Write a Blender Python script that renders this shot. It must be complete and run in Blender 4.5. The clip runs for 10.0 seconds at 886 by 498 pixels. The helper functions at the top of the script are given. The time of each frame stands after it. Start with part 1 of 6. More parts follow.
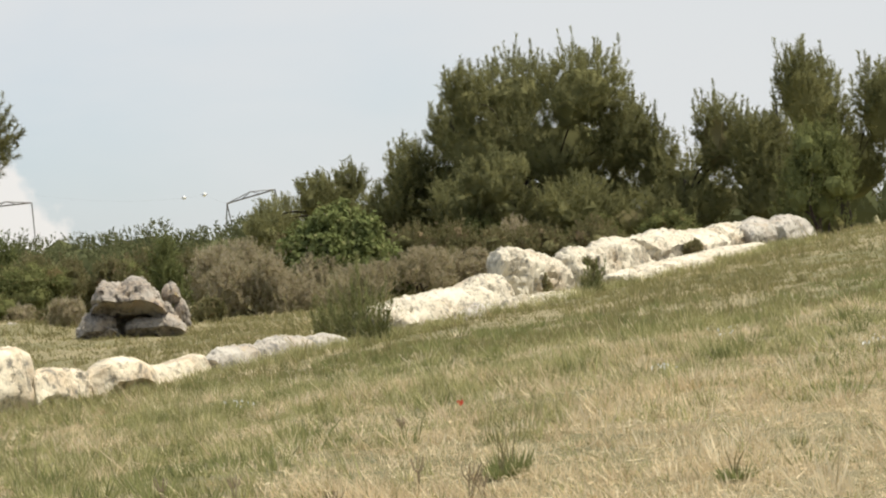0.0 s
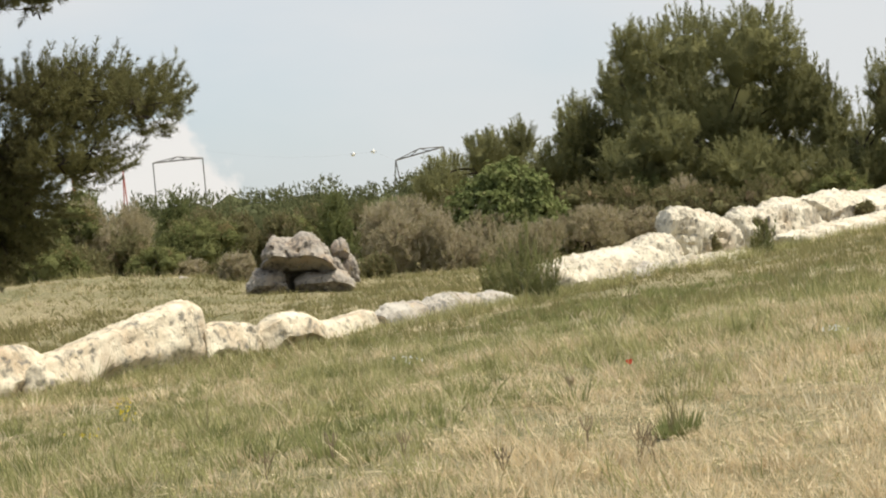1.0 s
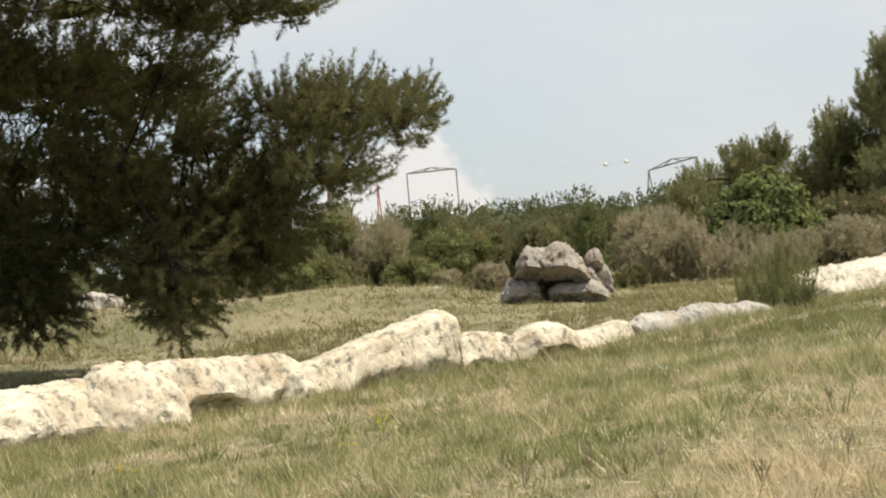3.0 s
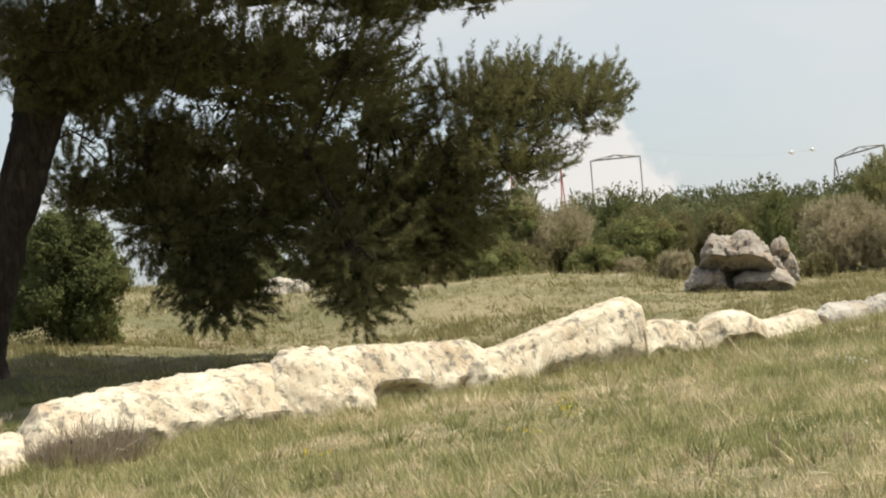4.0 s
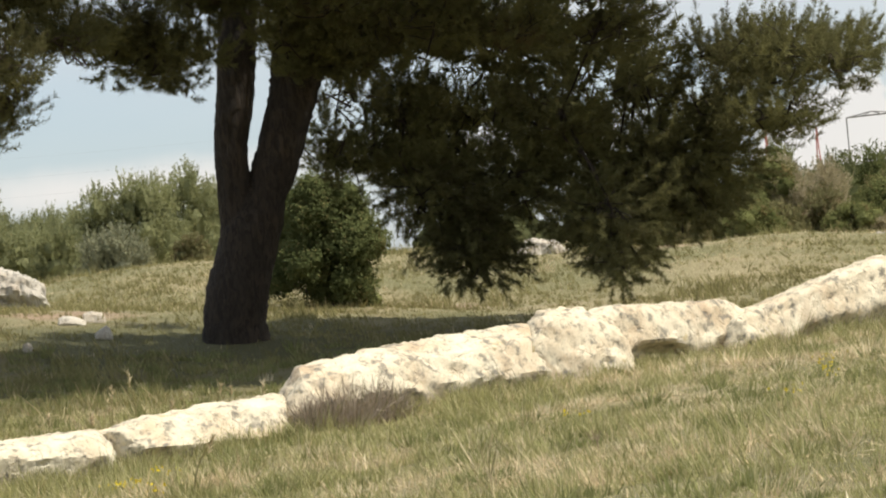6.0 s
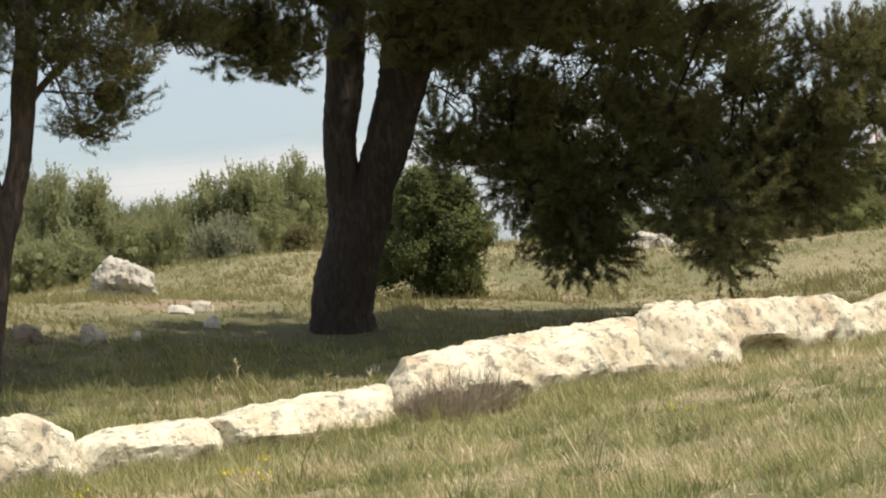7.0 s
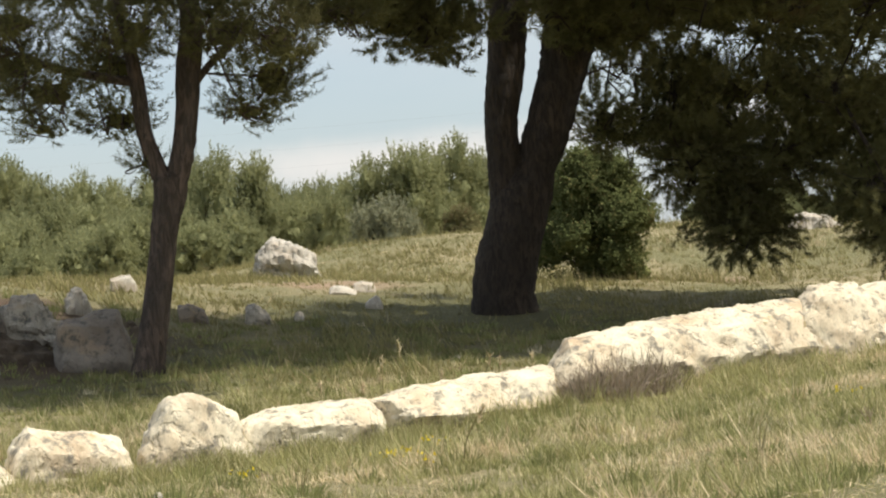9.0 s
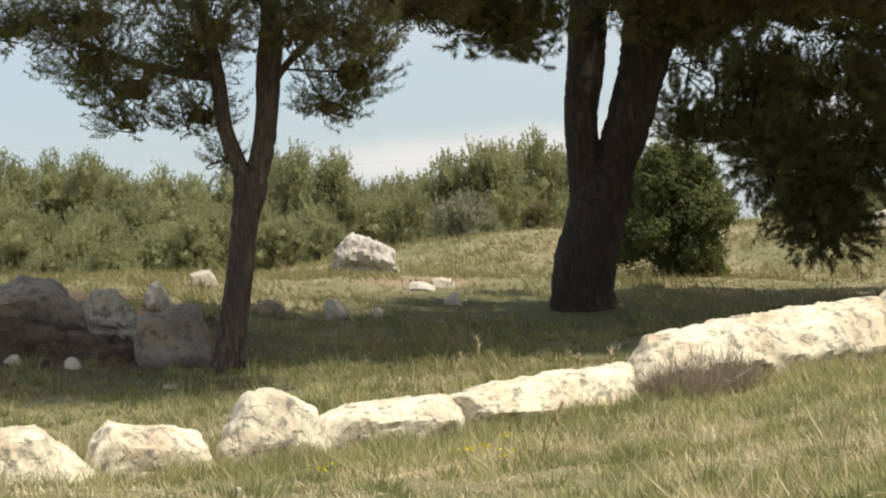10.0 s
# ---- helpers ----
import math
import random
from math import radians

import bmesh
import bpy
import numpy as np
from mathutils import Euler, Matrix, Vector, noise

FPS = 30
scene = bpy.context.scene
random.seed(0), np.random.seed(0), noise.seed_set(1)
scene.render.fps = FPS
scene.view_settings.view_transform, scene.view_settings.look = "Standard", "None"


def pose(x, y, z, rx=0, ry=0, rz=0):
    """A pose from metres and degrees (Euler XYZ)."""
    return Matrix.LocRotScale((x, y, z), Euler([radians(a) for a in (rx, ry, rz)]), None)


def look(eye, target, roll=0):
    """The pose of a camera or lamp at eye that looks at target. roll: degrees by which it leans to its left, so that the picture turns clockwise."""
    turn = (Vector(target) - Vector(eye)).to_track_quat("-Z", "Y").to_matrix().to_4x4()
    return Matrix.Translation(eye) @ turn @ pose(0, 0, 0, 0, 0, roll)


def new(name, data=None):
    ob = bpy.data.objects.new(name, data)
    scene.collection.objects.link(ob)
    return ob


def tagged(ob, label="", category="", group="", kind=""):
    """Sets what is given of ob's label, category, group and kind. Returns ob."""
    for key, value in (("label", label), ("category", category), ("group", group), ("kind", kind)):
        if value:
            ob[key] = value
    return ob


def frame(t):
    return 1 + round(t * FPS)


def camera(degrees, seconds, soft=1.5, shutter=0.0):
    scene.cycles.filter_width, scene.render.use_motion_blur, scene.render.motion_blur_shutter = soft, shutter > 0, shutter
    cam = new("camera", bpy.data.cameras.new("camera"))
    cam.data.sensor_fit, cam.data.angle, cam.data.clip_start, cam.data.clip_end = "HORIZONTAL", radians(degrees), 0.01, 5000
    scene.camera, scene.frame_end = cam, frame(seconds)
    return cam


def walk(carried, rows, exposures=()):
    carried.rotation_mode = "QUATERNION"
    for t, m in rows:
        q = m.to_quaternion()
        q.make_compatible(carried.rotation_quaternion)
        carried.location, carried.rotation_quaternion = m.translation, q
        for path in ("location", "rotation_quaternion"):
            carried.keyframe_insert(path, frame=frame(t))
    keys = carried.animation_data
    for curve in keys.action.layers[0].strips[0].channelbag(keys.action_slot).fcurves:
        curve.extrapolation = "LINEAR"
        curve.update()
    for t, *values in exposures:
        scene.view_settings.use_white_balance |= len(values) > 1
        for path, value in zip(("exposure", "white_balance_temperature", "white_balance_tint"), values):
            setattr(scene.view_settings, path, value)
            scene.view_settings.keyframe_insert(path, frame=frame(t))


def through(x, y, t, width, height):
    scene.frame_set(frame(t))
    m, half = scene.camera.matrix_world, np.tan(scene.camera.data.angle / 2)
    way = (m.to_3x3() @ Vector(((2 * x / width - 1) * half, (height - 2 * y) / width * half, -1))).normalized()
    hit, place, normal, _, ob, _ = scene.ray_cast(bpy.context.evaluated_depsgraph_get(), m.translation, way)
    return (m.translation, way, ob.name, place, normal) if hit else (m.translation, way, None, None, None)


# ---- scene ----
# ---- camera and its path: a slow hand-held pan, the camera held a forearm's length before a body that turns on the spot ----
cam = camera(20.20, 10.0, soft=2.1)
PIVOT, REACH = Vector((0.0, 0.0, 1.6)), 0.26
# seconds, yaw, pitch, roll
PATH = [
    (0.0, -15.500, 0.156, -5.721),
    (0.5, -13.782, -0.074, -5.460),
    (1.0, -11.570, -0.443, -5.149),
    (1.5, -10.567, -0.354, -5.171),
    (2.0, -9.440, -0.262, -5.122),
    (3.5, -3.637, 0.530, -4.979),
    (4.0, -1.580, 0.381, -4.749),
    (4.5, -0.031, 0.212, -4.749),
    (5.0, 1.614, -0.062, -4.789),
    (5.5, 2.823, -0.128, -5.149),
    (6.0, 4.308, -0.010, -5.280),
    (7.5, 7.625, -0.002, -4.618),
    (8.0, 8.381, -0.021, -4.735),
    (8.5, 9.403, -0.097, -4.642),
    (9.0, 10.478, -0.107, -4.756),
    (9.5, 11.329, -0.121, -4.573),
    (10.0, 12.284, -0.046, -4.513),
]


def aim(yaw, pitch, roll):
    a, b = radians(yaw), radians(pitch)
    ahead = Vector((-math.sin(a) * math.cos(b), math.cos(a) * math.cos(b), math.sin(b)))
    eye = PIVOT + REACH * Vector((-math.sin(a), math.cos(a), 0.0))
    return look(eye, eye + ahead, roll)


walk(cam, [(t, aim(y, p, r)) for t, y, p, r in PATH])

# ---- world, sun, exposure ----
SUN_AZ, SUN_EL = 93.0, 64.0
scene.view_settings.exposure = 0.22


class Nodes:
    """Short hand for building node trees."""

    def __init__(self, tree):
        self.tree = tree
        tree.nodes.clear()

    def add(self, kind, ins=None):
        n = self.tree.nodes.new(kind)
        for k, v in (ins or {}).items():
            if isinstance(v, bpy.types.NodeSocket):
                self.tree.links.new(v, n.inputs[k])
            else:
                n.inputs[k].default_value = v
        return n

    def math(self, op, a, b=0.0, clamp=False):
        n = self.add("ShaderNodeMath", {0: a, 1: b})
        n.operation, n.use_clamp = op, clamp
        return n.outputs[0]

    def vec(self, op, a, b):
        n = self.add("ShaderNodeVectorMath", {0: a, 1: b})
        n.operation = op
        return n.outputs[1] if op in ("LENGTH", "DOT_PRODUCT", "DISTANCE") else n.outputs[0]

    def noise(self, vector, scale, detail=4.0, rough=0.55, distortion=0.0):
        return self.add("ShaderNodeTexNoise", {"Vector": vector, "Scale": scale, "Detail": detail, "Roughness": rough, "Distortion": distortion}).outputs[0]

    def ramp(self, fac, lo, hi):
        n = self.add("ShaderNodeMapRange", {0: fac, 1: lo, 2: hi})
        n.interpolation_type = "SMOOTHSTEP"
        return n.outputs[0]

    def mix(self, fac, a, b, blend="MIX"):
        n = self.add("ShaderNodeMix")
        n.data_type, n.blend_type = "RGBA", blend
        for i, v in ((0, fac), (6, a), (7, b)):
            if isinstance(v, bpy.types.NodeSocket):
                self.tree.links.new(v, n.inputs[i])
            else:
                n.inputs[i].default_value = v if i == 0 else (*v[:3], 1.0)
        return n.outputs[2]


def build_world():
    w = bpy.data.worlds.new("sky")
    w.use_nodes = True
    n = Nodes(w.node_tree)
    d = n.add("ShaderNodeTexCoord").outputs["Generated"]
    sky = n.add("ShaderNodeTexSky")
    sky.sky_type, sky.sun_disc = "NISHITA", False
    sky.sun_elevation, sky.sun_rotation = radians(SUN_EL), radians(SUN_AZ)
    sky.air_density, sky.dust_density, sky.ozone_density = 1.0, 0.7, 1.0
    sky = sky.outputs[0]
    # thin veil of high cloud, thicker overhead, clearing towards the horizon
    flat = n.vec("MULTIPLY", d, (2.2, 2.2, 6.5))
    veil = n.noise(flat, 1.7, 5.0, 0.5, 0.3)
    height = n.add("ShaderNodeSeparateXYZ", {0: d}).outputs[2]
    side = n.add("ShaderNodeSeparateXYZ", {0: d}).outputs[0]
    veil = n.math("ADD", veil, n.math("MULTIPLY", n.ramp(height, 0.03, 0.13), 0.20))
    veil = n.math("ADD", veil, n.math("MULTIPLY", n.ramp(side, -0.28, 0.38), 0.34))
    veil = n.math("MULTIPLY", n.ramp(veil, 0.46, 1.04), 0.9)
    haze = n.mix(0.5, sky, (4.5, 5.4, 6.4))
    out = n.mix(veil, haze, (6.1, 6.2, 6.25))
    # a heap cloud low behind the power line, and a flat streak low over the grove
    puff = n.noise(d, 55.0, 4.0, 0.55)
    for az, el, sx, sz, soft in ((4.9, 1.15, 0.033, 0.033, 0.10), (-11.5, 2.05, 0.060, 0.008, 0.8), (-3.0, 2.3, 0.07, 0.008, 0.9)):
        a, b = radians(az), radians(el)
        c = (math.sin(a) * math.cos(b), math.cos(a) * math.cos(b), math.sin(b))
        off = n.vec("MULTIPLY", n.vec("SUBTRACT", d, c), (1 / sx, 1 / sx, 1 / sz))
        dist = n.math("ADD", n.vec("LENGTH", off, (0, 0, 0)), n.math("MULTIPLY", n.math("SUBTRACT", puff, 0.5), 0.9))
        heap = n.math("SUBTRACT", 1.0, n.ramp(dist, 1.0 - soft, 1.0 + soft))
        out = n.mix(n.math("MULTIPLY", heap, 0.75), out, (7.6, 7.2, 6.8))
    bg = n.add("ShaderNodeBackground", {"Color": out, "Strength": 0.106})
    n.add("ShaderNodeOutputWorld", {"Surface": bg.outputs[0]})
    scene.world = w


build_world()
sun = new("sun", bpy.data.lights.new("sun", "SUN"))
sun.data.energy, sun.data.angle, sun.data.color = 4.7, radians(0.6), (1.0, 0.93, 0.805)
_a, _e = radians(SUN_AZ), radians(SUN_EL)
sun.matrix_world = look(60 * Vector((math.sin(_a) * math.cos(_e), math.cos(_a) * math.cos(_e), math.sin(_e))), (0, 0, 0))

# ---- materials ----


def material(name, build):
    m = bpy.data.materials.new(name)
    m.use_nodes = True
    n = Nodes(m.node_tree)
    n.add("ShaderNodeOutputMaterial", {"Surface": build(n)})
    return m


def position(n):
    return n.add("ShaderNodeNewGeometry").outputs["Position"]


def island(n):
    return n.add("ShaderNodeNewGeometry").outputs["Random Per Island"]


def leaf_material(name, dark, light, odd, odd_share=0.06, patch=1.4, through=0.3, single=0.55):
    """Foliage: base colour varies leaf by leaf and clump by clump, some light passes through."""
    def build(n):
        r = island(n)
        big = n.ramp(n.noise(position(n), patch, 2.0), 0.3, 0.7)
        c = n.mix(n.math("ADD", n.math("MULTIPLY", r, single), n.math("MULTIPLY", big, 1 - single)), dark, light)
        c = n.mix(n.math("GREATER_THAN", n.math("FRACT", n.math("MULTIPLY", r, 37.7)), 1 - odd_share), c, odd)
        d = n.add("ShaderNodeBsdfDiffuse", {"Color": c}).outputs[0]
        t = n.add("ShaderNodeBsdfTranslucent", {"Color": n.mix(0.5, c, light)}).outputs[0]
        return n.add("ShaderNodeMixShader", {0: through, 1: d, 2: t}).outputs[0]
    return material(name, build)


def rock_material(name, pale, warm, grey, lichen=0.45, stain=0.5):
    def build(n):
        p = position(n)
        info = n.add("ShaderNodeObjectInfo").outputs["Random"]
        p = n.vec("ADD", p, n.add("ShaderNodeCombineXYZ", {0: n.math("MULTIPLY", info, 31.0)}).outputs[0])
        c = n.mix(n.ramp(n.noise(p, 2.2, 5.0), 0.35, 0.7), pale, warm)
        c = n.mix(n.math("MULTIPLY", n.ramp(n.noise(p, 1.5, 6.0, 0.65, 0.6), 0.50, 0.66), stain), c, (0.37, 0.265, 0.165))
        spots = n.ramp(n.noise(p, 9.0, 7.0, 0.75), 0.48, 0.62)
        zone = n.ramp(n.noise(p, 2.2, 4.0), 0.37, 0.50)
        c = n.mix(n.math("MULTIPLY", n.math("MULTIPLY", spots, zone), lichen), c, grey)
        speck = n.ramp(n.noise(p, 38.0, 3.0, 0.7), 0.6, 0.68)
        c = n.mix(n.math("MULTIPLY", speck, 0.4 * lichen + 0.12), c, (0.09, 0.085, 0.075))
        gold = n.math("MULTIPLY", n.ramp(n.noise(p, 5.0, 4.0), 0.66, 0.72), 0.5 * lichen)
        c = n.mix(gold, c, (0.45, 0.34, 0.12))
        h = n.math("ADD", n.noise(p, 3.2, 8.0, 0.6), n.math("MULTIPLY", n.noise(p, 30.0, 4.0, 0.6), 0.2))
        pit = n.ramp(n.noise(p, 7.5, 3.0, 0.6), 0.56, 0.66)
        h = n.math("SUBTRACT", h, n.math("MULTIPLY", pit, 0.35))
        bump = n.add("ShaderNodeBump", {"Strength": 0.6, "Distance": 0.055, "Height": h}).outputs[0]
        return n.add("ShaderNodeBsdfPrincipled", {"Base Color": c, "Roughness": 0.92, "Normal": bump}).outputs[0]
    return material(name, build)


def bark_material(name, a, b):
    def build(n):
        p = position(n)
        tall = n.vec("MULTIPLY", p, (1.0, 1.0, 0.22))
        plates = n.ramp(n.noise(tall, 22.0, 5.0, 0.65, 0.8), 0.38, 0.6)
        c = n.mix(plates, a, n.mix(n.ramp(n.noise(p, 3.0, 5.0), 0.35, 0.7), b, (b[0] * 1.45, b[1] * 1.35, b[2] * 1.3)))
        h = n.math("ADD", plates, n.math("MULTIPLY", n.noise(tall, 60.0, 4.0), 0.5))
        bump = n.add("ShaderNodeBump", {"Strength": 0.8, "Distance": 0.035, "Height": h}).outputs[0]
        return n.add("ShaderNodeBsdfPrincipled", {"Base Color": c, "Roughness": 0.95, "Normal": bump}).outputs[0]
    return material(name, build)


def soil(n):
    p = position(n)
    c = n.mix(n.ramp(n.noise(p, 0.35, 5.0, 0.6), 0.35, 0.65), (0.20, 0.188, 0.085), (0.35, 0.295, 0.165))
    c = n.mix(n.ramp(n.noise(p, 3.2, 6.0, 0.7), 0.56, 0.8), c, (0.38, 0.325, 0.19))
    c = n.mix(n.math("MULTIPLY", n.ramp(n.noise(p, 0.8, 5.0, 0.6), 0.6, 0.72), 0.6), c, (0.21, 0.12, 0.07))
    c = n.mix(n.math("MULTIPLY", n.ramp(n.noise(p, 25.0, 4.0, 0.7), 0.5, 0.72), 0.4), c, (0.09, 0.085, 0.035))
    # pine shade painted into the soil as darker colour, bare earth on the bank
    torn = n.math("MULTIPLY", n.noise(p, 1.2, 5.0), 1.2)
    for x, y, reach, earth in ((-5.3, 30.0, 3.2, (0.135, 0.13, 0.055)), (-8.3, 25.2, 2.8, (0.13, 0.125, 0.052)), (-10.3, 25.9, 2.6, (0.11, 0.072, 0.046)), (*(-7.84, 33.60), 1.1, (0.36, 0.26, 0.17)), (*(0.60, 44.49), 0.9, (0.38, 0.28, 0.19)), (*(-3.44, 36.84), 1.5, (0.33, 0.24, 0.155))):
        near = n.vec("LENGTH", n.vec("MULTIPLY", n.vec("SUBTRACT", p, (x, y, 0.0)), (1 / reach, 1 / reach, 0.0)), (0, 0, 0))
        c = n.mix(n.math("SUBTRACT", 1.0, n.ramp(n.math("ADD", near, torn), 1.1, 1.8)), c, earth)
    bump = n.add("ShaderNodeBump", {"Strength": 1.0, "Distance": 0.08, "Height": n.noise(p, 14.0, 6.0, 0.7)}).outputs[0]
    return n.add("ShaderNodeBsdfPrincipled", {"Base Color": c, "Roughness": 1.0, "Normal": bump}).outputs[0]


def plain(name, colour, rough=0.6, metal=0.0):
    def build(n):
        c = n.mix(n.ramp(n.noise(position(n), 4.0, 4.0), 0.4, 0.75), colour, tuple(q * 0.7 for q in colour))
        return n.add("ShaderNodeBsdfPrincipled", {"Base Color": c, "Roughness": rough, "Metallic": metal}).outputs[0]
    return material(name, build)


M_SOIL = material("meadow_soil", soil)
M_ROCK = {
    "line": rock_material("limestone_cream", (0.69, 0.625, 0.48), (0.57, 0.47, 0.33), (0.17, 0.157, 0.128), 0.92, 0.6),
    "white": rock_material("limestone_white", (0.63, 0.58, 0.46), (0.51, 0.45, 0.34), (0.18, 0.17, 0.14), 0.9, 0.5),
    "grey": rock_material("limestone_grey", (0.46, 0.43, 0.37), (0.38, 0.34, 0.28), (0.15, 0.145, 0.13), 0.9, 0.4),
    "dolmen": rock_material("limestone_weathered", (0.33, 0.298, 0.252), (0.25, 0.215, 0.172), (0.085, 0.072, 0.062), 0.95, 0.5),
    "loose": rock_material("limestone_loose", (0.50, 0.465, 0.395), (0.42, 0.37, 0.30), (0.17, 0.16, 0.135), 0.85, 0.4),
    # lichened limestone with tree shade painted in: base colours about half of loose
    "dim": rock_material("limestone_shaded", (0.26, 0.228, 0.192), (0.20, 0.163, 0.13), (0.095, 0.088, 0.075), 0.95, 0.5),
}
M_BARK = bark_material("pine_bark", (0.032, 0.024, 0.018), (0.052, 0.04, 0.03))
M_BARK2 = bark_material("pine_bark_warm", (0.062, 0.048, 0.038), (0.105, 0.08, 0.065))
M_NEEDLE = leaf_material("pine_needles", (0.092, 0.088, 0.048), (0.23, 0.224, 0.097), (0.15, 0.12, 0.065), 0.04, 1.3, 0.34, 0.3)
M_NEEDLE_FAR = leaf_material("wild_pine_needles", (0.115, 0.122, 0.06), (0.32, 0.312, 0.145), (0.26, 0.23, 0.12), 0.03, 1.0, 0.42, 0.3)
M_LEAF = {
    "fig": leaf_material("fig_leaves", (0.09, 0.115, 0.04), (0.25, 0.28, 0.11), (0.28, 0.28, 0.13)),
    "bright": leaf_material("young_pine_leaves", (0.10, 0.112, 0.045), (0.25, 0.27, 0.11), (0.18, 0.17, 0.07)),
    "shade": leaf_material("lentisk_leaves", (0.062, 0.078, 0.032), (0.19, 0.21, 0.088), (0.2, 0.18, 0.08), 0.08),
    "green": leaf_material("kermes_leaves", (0.085, 0.097, 0.036), (0.25, 0.26, 0.105), (0.22, 0.17, 0.08), 0.1),
    "juniper": leaf_material("juniper_leaves", (0.09, 0.108, 0.045), (0.235, 0.255, 0.105), (0.2, 0.19, 0.08)),
    "olive": leaf_material("garrigue_leaves", (0.11, 0.11, 0.05), (0.29, 0.27, 0.135), (0.28, 0.21, 0.13), 0.15),
    "brown": leaf_material("dry_garrigue_leaves", (0.27, 0.235, 0.16), (0.58, 0.50, 0.36), (0.26, 0.25, 0.11), 0.35, 1.4, 0.4),
    "grove": leaf_material("grove_leaves", (0.15, 0.165, 0.085), (0.395, 0.405, 0.215), (0.36, 0.33, 0.17), 0.05, 0.8, 0.45, 0.35),
    "silver": leaf_material("silver_leaves", (0.17, 0.18, 0.11), (0.36, 0.365, 0.25), (0.3, 0.27, 0.17), 0.08),
    "scrub": leaf_material("dead_scrub_twigs", (0.22, 0.18, 0.14), (0.50, 0.42, 0.33), (0.2, 0.19, 0.09), 0.15),
}
M_LEAF["yellowgreen"] = M_LEAF["bright"]
M_LEAF["lentisk"] = M_LEAF["green"]
M_LEAF["broom"] = leaf_material("broom_stems", (0.11, 0.125, 0.05), (0.28, 0.29, 0.125), (0.4, 0.34, 0.2), 0.15)
M_WOODS = leaf_material("far_woods_leaves", (0.065, 0.076, 0.04), (0.20, 0.21, 0.10), (0.22, 0.2, 0.11), 0.06, 0.25)
M_GRASS = leaf_material("green_grass", (0.13, 0.134, 0.053), (0.53, 0.51, 0.245), (0.68, 0.60, 0.38), 0.16, 3.2, 0.35, 0.45)
M_GRASS_FAR = leaf_material("short_green_grass", (0.165, 0.155, 0.068), (0.375, 0.342, 0.165), (0.48, 0.40, 0.24), 0.08, 0.8, 0.35)
M_STRAW = leaf_material("dry_grass", (0.44, 0.33, 0.19), (0.90, 0.78, 0.54), (0.26, 0.24, 0.11), 0.12, 2.6, 0.3, 0.5)
M_TUSSOCK = leaf_material("tussock_grass", (0.10, 0.115, 0.045), (0.36, 0.375, 0.16), (0.5, 0.45, 0.26), 0.08, 2.0, 0.35, 0.5)
M_BLEACHED = leaf_material("bleached_grass", (0.62, 0.51, 0.33), (0.93, 0.84, 0.62), (0.4, 0.32, 0.18), 0.1, 2.0, 0.3, 0.6)
M_WEED = leaf_material("weed_leaves", (0.13, 0.155, 0.06), (0.31, 0.33, 0.14), (0.36, 0.31, 0.17), 0.12)
M_POPPY = leaf_material("poppy_petals", (0.50, 0.06, 0.03), (0.62, 0.13, 0.07), (0.45, 0.06, 0.04), 0.1, 3.0, 0.4)
M_YELLOW = leaf_material("yellow_petals", (0.6, 0.45, 0.03), (0.8, 0.66, 0.08), (0.5, 0.4, 0.05), 0.1, 3.0, 0.3)
M_WHITE = leaf_material("white_petals", (0.72, 0.72, 0.68), (0.85, 0.85, 0.82), (0.6, 0.6, 0.5), 0.1, 3.0, 0.3)
M_DEAD = plain("dead_stem", (0.30, 0.235, 0.15), 0.9)
def bare_earth(n):
    p = position(n)
    c = n.mix(n.ramp(n.noise(p, 3.0, 6.0, 0.65), 0.35, 0.65), (0.085, 0.062, 0.044), (0.165, 0.125, 0.085))
    c = n.mix(n.math("MULTIPLY", n.ramp(n.noise(p, 18.0, 4.0, 0.7), 0.58, 0.68), 0.6), c, (0.28, 0.24, 0.185))
    bump = n.add("ShaderNodeBump", {"Strength": 1.0, "Distance": 0.12, "Height": n.noise(p, 9.0, 7.0, 0.7)}).outputs[0]
    return n.add("ShaderNodeBsdfPrincipled", {"Base Color": c, "Roughness": 1.0, "Normal": bump}).outputs[0]


M_EARTH = material("bank_earth", bare_earth)
M_STEEL = plain("galvanised_steel", (0.22, 0.21, 0.2), 0.55, 0.4)
M_RED = plain("red_steel", (0.5, 0.12, 0.08), 0.6)
M_WIRE = plain("wire", (0.30, 0.31, 0.32), 0.6)
M_BALL = plain("white_ball", (0.8, 0.8, 0.78), 0.5)

# ---- mesh helpers ----
rng = np.random.default_rng(7)


def mesh_of(name, verts, faces, mat, smooth=False):
    """A mesh from arrays of vertices and equal-sided faces."""
    v, q = np.asarray(verts, dtype=np.float32), np.asarray(faces, dtype=np.int32)
    me = bpy.data.meshes.new(name)
    me.vertices.add(len(v))
    me.vertices.foreach_set("co", v.ravel())
    k = q.shape[1]
    me.loops.add(q.size)
    me.loops.foreach_set("vertex_index", q.ravel())
    me.polygons.add(len(q))
    me.polygons.foreach_set("loop_start", np.arange(0, q.size, k, dtype=np.int32))
    me.polygons.foreach_set("use_smooth", np.full(len(q), smooth, dtype=bool))
    me.materials.append(mat)
    me.update(calc_edges=True)
    me.validate()
    return me


def part(name, me, parent, label=""):
    ob = new(name, me)
    ob.parent = parent
    ob.matrix_parent_inverse = parent.matrix_world.inverted()
    return tagged(ob, label=label)


def base_at(name, place, label, category, group="", kind=""):
    ob = new(name)
    ob.empty_display_size = 0.2
    ob.matrix_world = pose(*place)
    return tagged(ob, label, category, group, kind)


